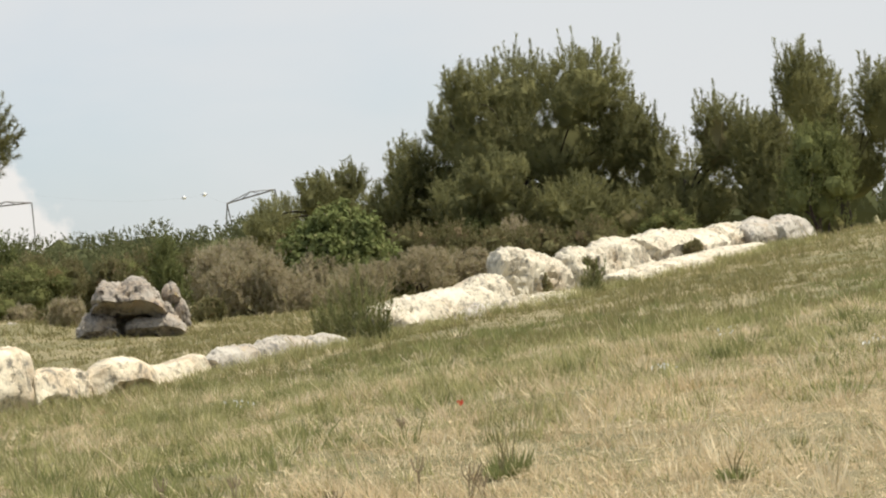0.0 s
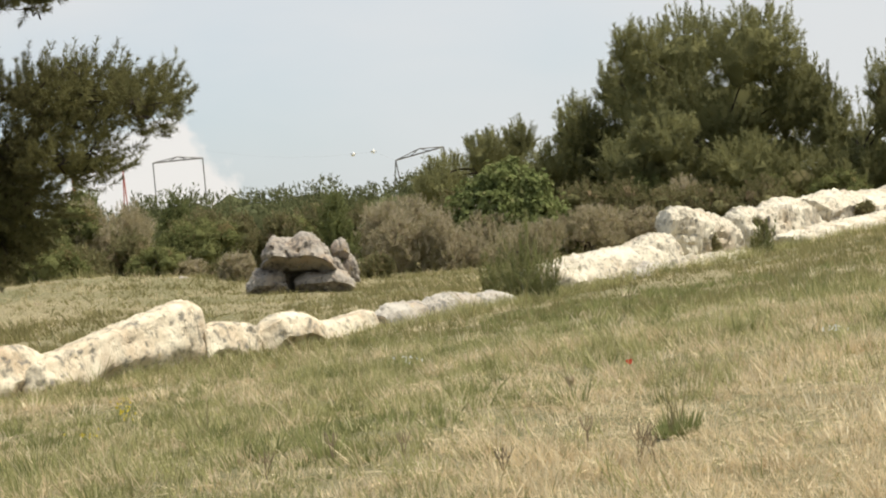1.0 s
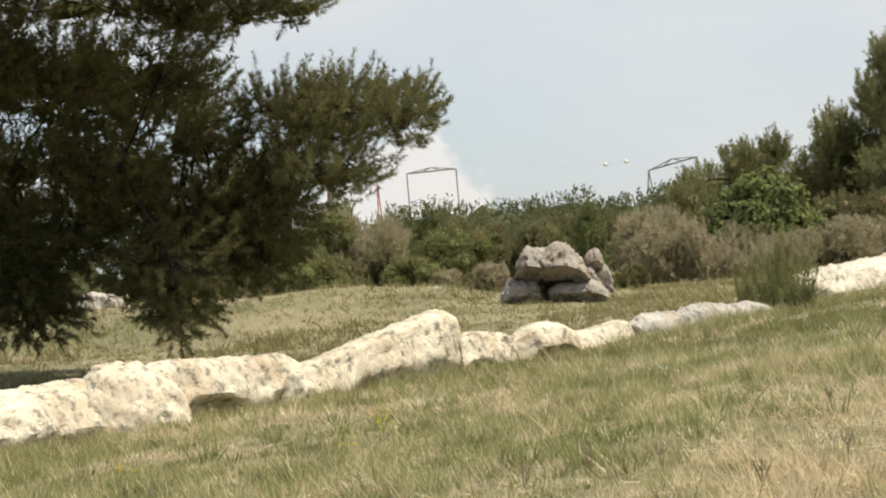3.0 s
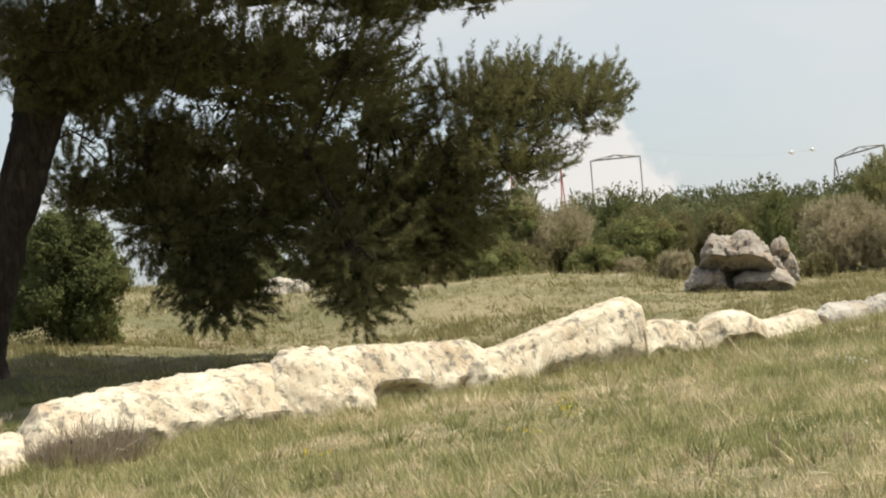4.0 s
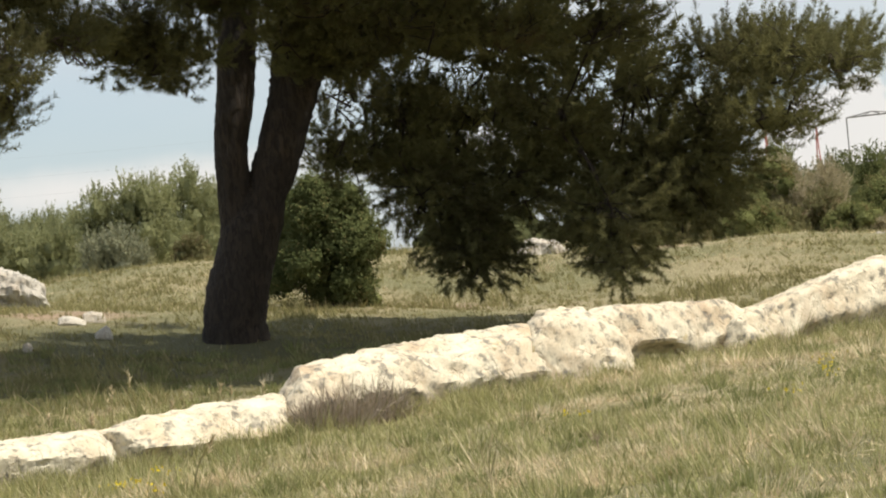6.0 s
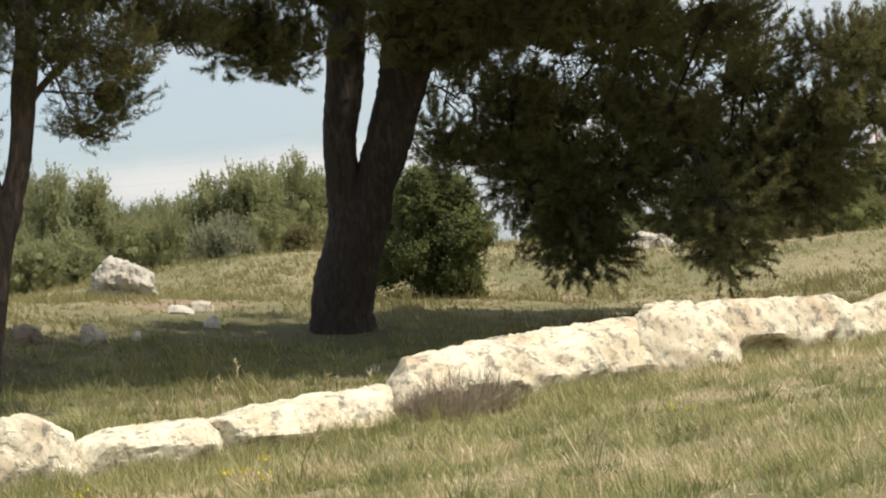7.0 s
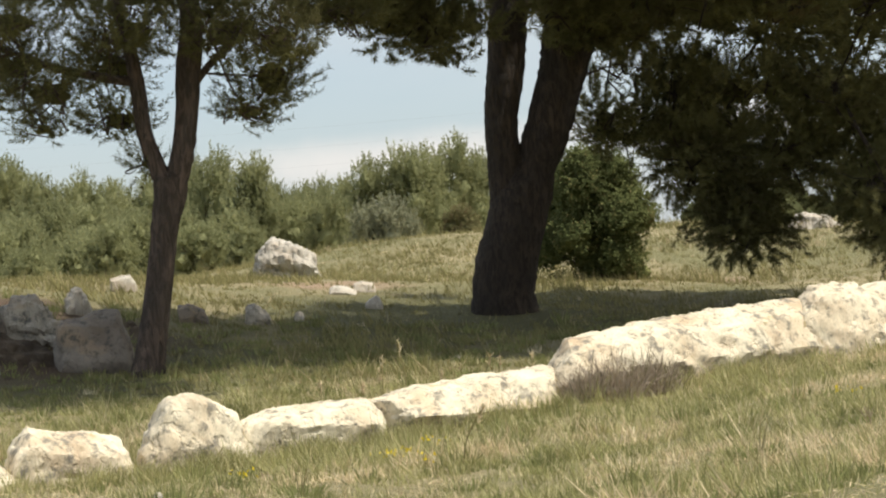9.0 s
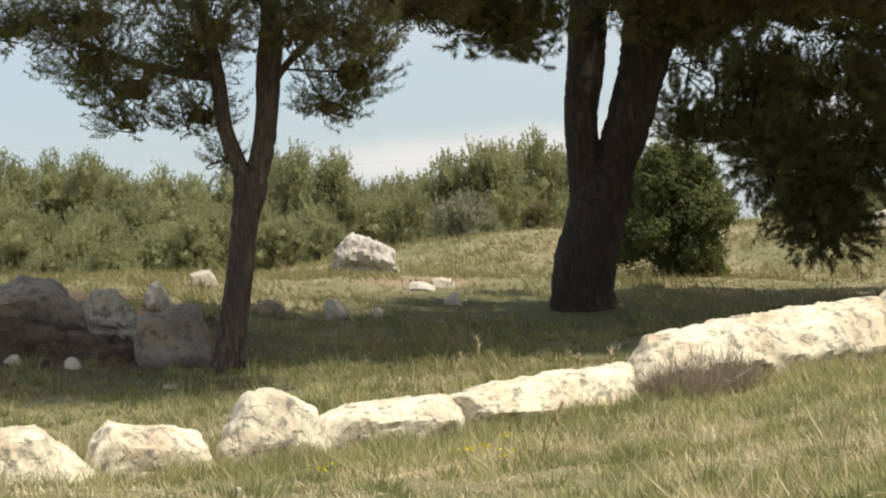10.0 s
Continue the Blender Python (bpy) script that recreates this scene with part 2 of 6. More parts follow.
def unit(v):
    return v / np.maximum(np.linalg.norm(v, axis=-1, keepdims=True), 1e-9)


def blades(base, tip, width):
    """One thin triangle from each base to each tip."""
    base, tip = np.asarray(base), np.asarray(tip)
    side = unit(np.cross(tip - base, rng.normal(size=base.shape))) * np.reshape(width, (-1, 1)) * 0.5
    v = np.stack([base - side, base + side, tip], 1).reshape(-1, 3)
    return v, np.arange(len(v)).reshape(-1, 3)


def leaves(centre, size, up=0.3):
    """One small lozenge at each centre, turned at random."""
    k = len(centre)
    a = unit(rng.normal(size=(k, 3)) + np.array([0, 0, up]))
    b = unit(np.cross(a, rng.normal(size=(k, 3))))
    s = np.reshape(size, (-1, 1)) * (0.7 + 0.6 * rng.random((k, 1)))
    v = np.stack([centre - a * s, centre + b * s * 0.55, centre + a * s, centre - b * s * 0.55], 1).reshape(-1, 3)
    return v, np.arange(len(v)).reshape(-1, 4)


def leaves_out(centre, out, size, jitter=0.6):
    """One small lozenge at each centre, its face turned roughly outwards from its clump."""
    k = len(centre)
    n = unit(out + jitter * rng.normal(size=(k, 3)))
    a = unit(np.cross(n, rng.normal(size=(k, 3))))
    b = np.cross(n, a)
    s = np.reshape(size, (-1, 1)) * (0.7 + 0.6 * rng.random((k, 1)))
    v = np.stack([centre - a * s, centre + b * s * 0.6, centre + a * s, centre - b * s * 0.6], 1).reshape(-1, 3)
    return v, np.arange(len(v)).reshape(-1, 4)


def plumes(base, way, long, per, needle, width, bend=0.3, splay=0.75):
    """Brushes of needles: each follows its own axis, bends upwards, and narrows to a soft tip."""
    k = len(base) * per
    w, reach = np.repeat(way, per, 0), np.repeat(long, per)[:, None]
    u = rng.random((k, 1)) ** 0.8
    p = np.repeat(base, per, 0) + w * reach * u
    p[:, 2:] += bend * reach * u * u
    t = unit(w + np.array([0, 0, 2 * bend]) * u)
    side = rng.normal(size=(k, 3))
    side = unit(side - t * (side * t).sum(1, keepdims=True))
    d = unit(t * (0.4 + 0.7 * u) + side * splay)
    return blades(p, p + d * needle * (0.65 + 0.6 * rng.random((k, 1))) * (1 - 0.25 * u), width * (0.7 + 0.6 * rng.random(k)))


def field(x, y, size, seed):
    """A smooth random field with mean 0 and spread 1, its patches about that many metres across."""
    rr = np.random.default_rng(seed)
    total = np.zeros_like(x)
    for _ in range(14):
        a, f = rr.uniform(0, 2 * np.pi), 2 * np.pi / size * rr.uniform(0.35, 0.75)
        total += np.sin(f * (x * math.cos(a) + y * math.sin(a)) + rr.uniform(0, 2 * np.pi))
    return total / math.sqrt(7.0)


def whiskers(base, tip, width):
    """Thin lozenges from each base to each tip, for twig ends among leaves."""
    side = unit(np.cross(tip - base, rng.normal(size=base.shape))) * width * 0.5
    mid = base * 0.5 + tip * 0.5
    v = np.stack([base, mid + side, tip, mid - side], 1).reshape(-1, 3)
    return v, np.arange(len(v)).reshape(-1, 4)


def tube(points, sides=9, wobble=0.0):
    """A tapered, bent tube through (x, y, z, radius) points, smoothly resampled."""
    p = np.array(points, dtype=float)
    t = np.arange(len(p))
    tt = np.linspace(0, len(p) - 1, (len(p) - 1) * 5 + 1)
    i = np.clip(tt.astype(int), 0, len(p) - 2)
    u = (tt - i)[:, None]
    g = np.gradient(p, axis=0)
    q = (2 * u**3 - 3 * u**2 + 1) * p[i] + (u**3 - 2 * u**2 + u) * g[i] + (-2 * u**3 + 3 * u**2) * p[i + 1] + (u**3 - u**2) * g[i + 1]
    d = unit(np.gradient(q[:, :3], axis=0))
    ref = np.tile(np.array([0.31, 0.95, 0.07]), (len(d), 1))
    a = unit(np.cross(d, ref))
    b = np.cross(d, a)
    ang = np.linspace(0, 2 * np.pi, sides, endpoint=False)
    rad = np.maximum(q[:, 3], 0.002)[:, None] * (1 + wobble * rng.normal(size=(len(q), sides)))
    v = q[:, None, :3] + rad[..., None] * (np.cos(ang)[None, :, None] * a[:, None] + np.sin(ang)[None, :, None] * b[:, None])
    n = len(q)
    f = [(r * sides + k, r * sides + (k + 1) % sides, (r + 1) * sides + (k + 1) % sides, (r + 1) * sides + k) for r in range(n - 1) for k in range(sides)]
    return v.reshape(-1, 3), np.array(f)


def joined(pieces):
    vs, fs, k = [], [], 0
    for v, f in pieces:
        vs.append(v)
        fs.append(f + k)
        k += len(v)
    return np.concatenate(vs), np.concatenate(fs)


# ---- ground: one sheet to the horizon, shaped by a smooth surface through spot heights ----
SPOTS = np.array([
    (-17.28, 44.78, 0.90),
    (-13.13, 52.38, 1.35),
    (-3.79, 53.87, 1.50),
    (7.69, 54.45, 1.10),
    (21.09, 51.87, 1.30),
    (3.44, 12.01, 0.40),
    (4.78, 10.46, 0.37),
    (1.51, 13.92, 0.49),
    (4.56, 16.38, 0.52),
    (7.04, 17.65, 0.64),
    (7.62, 16.30, 0.56),
    (19.83, 41.51, 1.26),
    (11.55, 24.41, 0.82),
    (-0.11, 14.50, 0.23),
    (-5.94, 14.32, 0.31),
    (-2.43, 13.99, 0.14),
    (-4.97, 30.60, 0.70),
    (-7.80, 24.80, 0.53),
    (-8.48, 25.11, 0.55),
] + [
    (-10.22, 40.74, 1.26),
    (-8.80, 46.17, 1.78),
    (-3.70, 36.82, 0.74),
    (-7.28, 27.56, 0.66),
    (-9.27, 22.68, 0.52),
    (-10.86, 27.43, 1.45),
    (2.23, 45.95, 1.17),
    (2.90, 44.30, 1.33),
    (0.30, 36.00, 0.61),
    (3.02, 45.90, 1.18),
    (6.11, 41.56, 0.80),
    (9.34, 45.04, 0.81),
    (19.27, 43.96, 1.23),
    (6.70, 37.41, 0.72),
    (-13.26, 33.47, 1.58),
    (-4.32, 35.24, 0.94),
    (-13.38, 39.81, 1.49),
    (-6.52, 16.24, 0.14),
    (-3.52, 19.49, 0.22),
    (1.28, 24.50, 0.39),
    (4.57, 28.24, 0.48),
])


def _kernel(d2):
    return 0.5 * d2 * np.log(d2 + 1e-9)


_n = len(SPOTS)
_d2 = ((SPOTS[:, None, :2] - SPOTS[None, :, :2]) ** 2).sum(-1)
_A = np.zeros((_n + 3, _n + 3))
_A[:_n, :_n] = _kernel(_d2) + 0.6 * np.eye(_n)
_A[:_n, _n:] = np.c_[np.ones(_n), SPOTS[:, :2]]
_A[_n:, :_n] = np.c_[np.ones(_n), SPOTS[:, :2]].T
_W = np.linalg.solve(_A, np.r_[SPOTS[:, 2], 0, 0, 0])


def smooth(x, lo, hi):
    u = np.clip((x - lo) / (hi - lo), 0, 1)
    return u * u * (3 - 2 * u)


def ground_z(x, y):
    x, y = np.asarray(x, dtype=float), np.asarray(y, dtype=float)
    z = _W[_n] + _W[_n + 1] * x + _W[_n + 2] * y
    for (sx, sy, _), w in zip(SPOTS, _W):
        z = z + w * _kernel((x - sx) ** 2 + (y - sy) ** 2)
    r, az = np.hypot(x, y), np.degrees(np.arctan2(x, y))
    z = np.clip(z, -0.5, 2.6)
    k = (1 - smooth(r, 50, 60)) * (1 - smooth(np.abs(az), 28, 45))
    z = k * z + (1 - k) * 0.9
    z = z * smooth(r, 3, 12)
    near = 1 - smooth(r, 60, 120)
    z = z + near * (0.018 * np.sin(2.1 * x + 0.7 * y) * np.sin(1.7 * y - 0.6 * x) + 0.012 * np.sin(5.3 * x + 1.0) * np.sin(4.7 * y + 2.0 + x))
    return z


def build_ground():
    az = np.radians(np.r_[np.arange(-30, 30, 0.35), np.arange(30, 330, 6.0)])
    r = np.r_[0.02, 0.5, np.arange(1, 10, 1.0), np.arange(10, 56, 0.4), 56 * 1.06 ** np.arange(72)]
    R, A = np.meshgrid(r, az, indexing="ij")
    x, y = R * np.sin(A), R * np.cos(A)
    v = np.stack([x, y, ground_z(x, y)], -1).reshape(-1, 3)
    m, n = len(r), len(az)
    i, j = np.meshgrid(np.arange(m - 1), np.arange(n), indexing="ij")
    k = (j + 1) % n
    f = np.stack([i * n + j, (i + 1) * n + j, (i + 1) * n + k, i * n + k], -1).reshape(-1, 4)[:, ::-1]
    f = np.concatenate([f[:, [0, 1, 2]], f[:, [0, 2, 3]], np.stack([np.full(n, len(v)), (np.arange(n) + 1) % n, np.arange(n)], 1)])
    v = np.vstack([v, [[0.0, 0.0, float(ground_z(0.0, 0.0))]]])
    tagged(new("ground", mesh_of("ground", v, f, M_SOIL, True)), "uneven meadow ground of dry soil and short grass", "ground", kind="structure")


build_ground()

# ---- rocks ----
ROCK_WORDS = {
    "line": ("boulder", "cream limestone boulder lying in a row on grass", "row of limestone boulders"),
    "white": ("boulder", "white sunlit limestone block in a heaped row", "row of white limestone blocks"),
    "grey": ("boulder", "grey weathered limestone block in the boulder row", "row of limestone boulders"),
    "cover": ("capstone", "broad grey limestone slab lying on two lower stones", ""),
    "dolmen": ("stone", "grey weathered limestone stone of a rough stone pile", "stones of the stone pile"),
    "outcrop": ("boulder", "pale pitted limestone rock on a grassy bank", "rocks on the bank"),
    "dim": ("boulder", "grey lichen-covered limestone boulder, tree shade put into its colour", "rocks on the bank"),
    "bank": ("earth_bank", "bare brown earth bank below limestone rocks in shade", ""),
    "loose": ("stone", "small pale limestone stone lying in the grass", "loose stones"),
}


def rock(kind, mid, yaw, length, depth, foot, crest, seed, skew=0.0, cut=0.05, square=False):
    """A rough block: length along its own axis, a crest of heights at even steps, foot heights at both ends."""
    rr = np.random.default_rng(seed * 13 + 5)
    big = length > 0.45
    nu, nv = (90, 56) if kind == "line" and big else (72, 48) if kind in ("white", "grey") and big else (52, 40) if big else (26, 24)
    s = np.sin(np.linspace(-0.5 * np.pi, 0.5 * np.pi, nu)) * 0.35 + np.linspace(-1, 1, nu) * 0.65
    u = (s + 1) / 2
    c = np.interp(u, np.linspace(0, 1, len(crest)), crest)
    b = np.interp(u, (0, 1), foot) - (0.02 if kind == "cover" else 0.05 if kind == "dolmen" else 0.28 if kind in ("white", "grey") else 0.14)
    # cross section: undercut foot, bulging face, sloping top, crest set back
    face, brow, back = rr.uniform(0.30, 0.60), rr.uniform(0.78, 0.93), rr.uniform(0.7, 0.95)
    ring = np.array([(-0.44, 0.0), (-0.50, 0.15), (-0.52, face), (-0.42 + 0.1 * rr.random(), brow), (-0.10, 0.985), (0.16, 1.0), (0.42, back), (0.5, 0.4), (0.46, 0.0), (0.0, -0.02)])
    if kind in ("cover", "dolmen"):
        ring = np.array([(-0.36, 0.0), (-0.44, 0.12), (-0.54, 0.40), (-0.42, 0.72), (-0.08, 0.97), (0.16, 1.0), (0.42, 0.9), (0.5, 0.4), (0.46, 0.0), (0.0, -0.02)])
    if square:
        ring = np.array([(-0.46, 0.0), (-0.50, 0.14), (-0.53, 0.42), (-0.40, 0.93), (-0.33, 0.99), (0.1, 1.0), (0.46, 0.96), (0.5, 0.4), (0.46, 0.0), (0.0, -0.02)])
    # the foot is hollowed, deeper here and shallower there
    wave = np.array([noise.noise(Vector((q * 0.7, seed * 3.7, 0.0))) for q in s * length * 0.5 / max(0.12, 0.35 * depth)])
    hollow = cut * np.clip(0.85 + 1.1 * wave, 0.15, 1.3) * (0.2 + 0.8 * smooth(1 - np.abs(s), 0.02, 0.4))
    inward, upward = np.zeros(len(ring)), np.zeros(len(ring))
    inward[:2], inward[9] = (1.0, 1.0), 0.3
    upward[1], upward[2] = 0.75, 0.35
    closed = np.vstack([ring, ring[:1]])
    run = np.r_[0, np.cumsum(np.linalg.norm(np.diff(closed, axis=0), axis=1))]
    w = np.linspace(0, run[-1], nv, endpoint=False)
    ry = np.interp(w, run, closed[:, 0])[None] + hollow[:, None] * np.interp(w, run, np.r_[inward, inward[0]])[None]
    rz = np.interp(w, run, closed[:, 1])[None] + hollow[:, None] * np.interp(w, run, np.r_[upward, upward[0]])[None]
    end = np.clip((1 - np.abs(s) ** (40 if square else 14)), 0, 1) ** 0.5
    squeeze = 0.55 + 0.45 * end
    y = ry * depth * squeeze[:, None]
    h = (c - b)[:, None]
    z = b[:, None] + rz * h * (0.9 + 0.1 * end[:, None])
    x = np.repeat(s[:, None] * length * 0.5, nv, 1) + skew * y
    # ends slant instead of standing plumb
    x = x + (0.25 if square else 1.0) * (rz - 0.5) * h * (rr.uniform(-0.1, 0.25) * np.clip(-s, 0, 1)[:, None] ** 3 - rr.uniform(-0.1, 0.25) * np.clip(s, 0, 1)[:, None] ** 3)
    if kind in ("loose", "dim") and length < 0.5:
        z = z + float(ground_z(*mid)) - min(foot)
    v = np.stack([x, y, z], -1).reshape(-1, 3)
    k0 = len(v)
    v = np.vstack([v, v[:nv].mean(0), v[-nv:].mean(0)])
    ctr = v.mean(0)
    half = np.array([length * 0.5, depth * 0.5, max((np.max(crest) - np.min(foot)) * 0.5, 0.05)])
    scale = min(max(half[2], 0.06), 0.32)
    off = Vector(rr.random(3) * 50)
    out = unit((v - ctr) / half**1.5)
    lump = 0.22 if kind in ("outcrop", "dim") else 0.12 if kind in ("cover", "dolmen") else 0.03 if square else 0.06
    for i, p in enumerate(v):
        q = Vector(p) + off
        d = lump * noise.noise(q * (0.8 / scale)) + 0.07 * noise.noise(q * (2.1 / scale))
        v[i] = p + out[i] * d * scale
    # broken facets: flat cuts at many angles
    for _ in range(20 if kind in ("cover", "dolmen", "outcrop", "dim") else 14 if square else 34):
        nrm = unit(rr.normal(size=3) * np.array([0.8, 1.0, 0.55]))
        near = v[rr.integers(len(v))]
        reach = (near - ctr) @ nrm - 0.05 * scale
        lim = np.abs(nrm * half).sum()
        if reach < 0.7 * lim:
            continue
        over = np.maximum((v - ctr) @ nrm - max(reach, (rr.uniform(0.66, 0.84) + 0.2 * abs(nrm[2])) * lim), 0)
        v = v - over[:, None] * nrm
    # beds, pits and fine roughness
    tilt = rr.normal() * 0.25
    rough = {"bank": 2.6, "cover": 2.3, "dolmen": 2.2, "outcrop": 2.4, "white": 2.0, "grey": 1.7, "loose": 2.0}.get(kind, 0.7 if square else 0.8)
    for i, p in enumerate(v):
        q = Vector(p) + off
        bed = noise.noise(Vector((q.x * 0.6, q.y * 0.6, (q.z + tilt * q.x) * 3.2)) * (1.1 / scale))
        pit = noise.noise(q * (3.2 / scale))
        crag = abs(noise.noise(q * (1.9 / scale)))
        fine = noise.noise(q * (7.0 / scale))
        d = -0.22 * max(0.0, bed - 0.15) - 0.20 * max(0.0, pit - 0.26) + 0.07 * (0.22 - crag)
        d += 0.04 * fine + 0.03 * noise.noise(q * (14.0 / scale))
        if kind in ("white", "grey"):
            # upright cracks and flutes
            d -= (0.16 if kind == "white" else 0.10) * max(0.0, noise.noise(Vector((q.x * 3.0, q.y * 3.0, q.z * 0.8)) * (0.9 / scale)) - 0.12)
        v[i] = p + out[i] * d * scale * rough
    a = radians(yaw)
    rot = np.array([[math.cos(a), -math.sin(a)], [math.sin(a), math.cos(a)]])
    v[:, :2] = v[:, :2] @ rot.T
    quads = [(i * nv + k, (i + 1) * nv + k, (i + 1) * nv + (k + 1) % nv, i * nv + (k + 1) % nv) for i in range(nu - 1) for k in range(nv)]
    name, label, group = ROCK_WORDS[kind]
    bm = bmesh.new()
    bv = [bm.verts.new(p) for p in v]
    for q in quads:
        bm.faces.new([bv[j] for j in q])
    for k in range(nv):
        bm.faces.new((bv[k0], bv[k], bv[(k + 1) % nv]))
        bm.faces.new((bv[k0 + 1], bv[k0 - nv + (k + 1) % nv], bv[k0 - nv + k]))
    bmesh.ops.recalc_face_normals(bm, faces=bm.faces)
    me = bpy.data.meshes.new(name)
    bm.to_mesh(me)
    bm.free()
    for poly in me.polygons:
        poly.use_smooth = True
    me.set_sharp_from_angle(angle=radians(34))
    me.materials.append(M_EARTH if kind == "bank" else M_ROCK[{"cover": "dolmen", "outcrop": "grey"}.get(kind, kind)])
    ob = new(name, me)
    ob.location = (mid[0], mid[1], 0)
    return tagged(ob, label, "earth bank" if kind == "bank" else "rock", group)


rock("line", (-6.52, 16.24), 47.2, 0.98, 0.90, (0.10, 0.17), (0.52, 0.54, 0.56, 0.58, 0.60, 0.61, 0.61, 0.61, 0.60, 0.60, 0.55, 0.50, 0.45, 0.40, 0.34, 0.29, 0.23), 1, 0.35)
rock("line", (-5.92, 16.90), 47.2, 0.97, 0.70, (0.18, 0.13), (0.38, 0.46, 0.53, 0.58, 0.56, 0.55, 0.53, 0.52, 0.51, 0.51, 0.50, 0.49, 0.49, 0.47, 0.45, 0.42, 0.26), 2, 0.40)
rock("line", (-5.23, 17.64), 47.2, 0.88, 0.60, (0.18, 0.14), (0.30, 0.38, 0.46, 0.54, 0.62, 0.66, 0.66, 0.67, 0.67, 0.67, 0.65, 0.62, 0.59, 0.56, 0.53, 0.51, 0.32), 3, 0.44, 0.05, square=True)
rock("line", (-4.52, 18.42), 47.2, 1.29, 0.70, (0.23, 0.26), (0.41, 0.44, 0.46, 0.48, 0.49, 0.49, 0.49, 0.49, 0.49, 0.49, 0.49, 0.49, 0.49, 0.49, 0.49, 0.46, 0.37), 4, 0.49)
rock("line", (-3.46, 19.56), 47.2, 2.29, 0.80, (0.33, 0.12), (0.45, 0.47, 0.49, 0.51, 0.53, 0.53, 0.54, 0.54, 0.55, 0.55, 0.55, 0.56, 0.56, 0.56, 0.55, 0.52, 0.50), 5, 0.57, 0.08)
rock("line", (-1.81, 21.36), 47.2, 3.34, 0.90, (0.40, 0.28), (0.55, 0.75, 0.77, 0.79, 0.81, 0.82, 0.83, 0.84, 0.85, 0.86, 0.86, 0.87, 0.88, 0.88, 0.86, 0.80, 0.66), 6, 0.68, 0.08)
rock("line", (-0.60, 22.62), 47.5, 1.40, 0.95, (0.18, 0.18), (0.70, 0.84, 0.92, 0.96, 0.98, 0.98, 0.97, 0.97, 0.96, 0.96, 0.94, 0.91, 0.88, 0.85, 0.81, 0.72, 0.50), 7, 0.77, 0.02)
rock("line", (0.29, 24.12), 46.6, 2.64, 0.80, (0.32, 0.36), (0.86, 0.89, 0.92, 0.93, 0.92, 0.91, 0.90, 0.89, 0.89, 0.88, 0.88, 0.87, 0.87, 0.84, 0.75, 0.61, 0.43), 8, 0.81, 0.25, square=True)
rock("line", (1.78, 25.42), 47.0, 3.02, 0.75, (0.36, 0.38), (0.60, 0.70, 0.74, 0.77, 0.80, 0.84, 0.88, 0.92, 0.95, 0.98, 1.01, 1.04, 1.07, 1.10, 1.12, 1.04, 0.55), 10, 0.90, 0.14, square=True)
rock("line", (3.03, 26.58), 47.2, 1.03, 0.60, (0.40, 0.38), (0.80, 0.81, 0.82, 0.83, 0.84, 0.85, 0.84, 0.84, 0.84, 0.83, 0.83, 0.82, 0.81, 0.80, 0.78, 0.76, 0.75), 11, 0.90, 0.24, square=True)
rock("line", (3.76, 27.37), 47.2, 1.34, 0.70, (0.48, 0.47), (0.70, 0.73, 0.76, 0.79, 0.82, 0.85, 0.86, 0.87, 0.87, 0.88, 0.88, 0.87, 0.84, 0.81, 0.78, 0.75, 0.72), 12, 0.90, 0.24)
rock("line", (4.56, 28.23), 47.2, 1.36, 0.60, (0.50, 0.47), (0.69, 0.69, 0.70, 0.70, 0.70, 0.70, 0.71, 0.72, 0.73, 0.74, 0.74, 0.75, 0.76, 0.77, 0.74, 0.63, 0.53), 13, 0.90, 0.1, square=True)
rock("grey", (5.45, 29.19), 47.2, 1.59, 0.60, (0.50, 0.52), (0.67, 0.70, 0.73, 0.76, 0.80, 0.80, 0.80, 0.80, 0.80, 0.79, 0.79, 0.79, 0.76, 0.73, 0.70, 0.67, 0.63), 14, 0.90)
rock("grey", (6.18, 29.98), 47.2, 1.51, 0.60, (0.53, 0.51), (0.77, 0.78, 0.79, 0.81, 0.82, 0.83, 0.84, 0.84, 0.83, 0.82, 0.81, 0.81, 0.80, 0.79, 0.78, 0.69, 0.60), 15, 0.90)
rock("grey", (6.88, 30.73), 47.2, 1.40, 0.60, (0.55, 0.54), (0.76, 0.77, 0.77, 0.77, 0.78, 0.78, 0.78, 0.79, 0.79, 0.77, 0.76, 0.74, 0.73, 0.71, 0.67, 0.63, 0.58), 16, 0.90)
rock("white", (8.77, 32.76), 47.2, 3.57, 1.10, (0.73, 0.63), (1.01, 1.02, 1.04, 1.06, 1.08, 1.10, 1.11, 1.12, 1.13, 1.14, 1.15, 1.16, 1.15, 1.15, 1.14, 1.13, 1.13), 17, 0.90)
rock("white", (10.09, 34.84), 46.6, 2.02, 0.80, (0.89, 0.88), (1.07, 1.09, 1.11, 1.14, 1.16, 1.19, 1.21, 1.23, 1.26, 1.28, 1.29, 1.28, 1.28, 1.27, 1.27, 1.14, 1.00), 18, 0.90)
rock("grey", (9.51, 32.89), 47.9, 1.88, 0.70, (0.59, 0.53), (0.75, 0.78, 0.80, 0.83, 0.85, 0.88, 0.90, 0.92, 0.93, 0.91, 0.90, 0.89, 0.87, 0.82, 0.75, 0.68, 0.61), 19, 0.90)
rock("white", (11.50, 36.63), 46.3, 2.27, 1.00, (1.07, 0.97), (1.47, 1.59, 1.65, 1.64, 1.63, 1.62, 1.61, 1.60, 1.58, 1.55, 1.51, 1.48, 1.45, 1.42, 1.38, 1.35, 1.32), 20, 0.90)
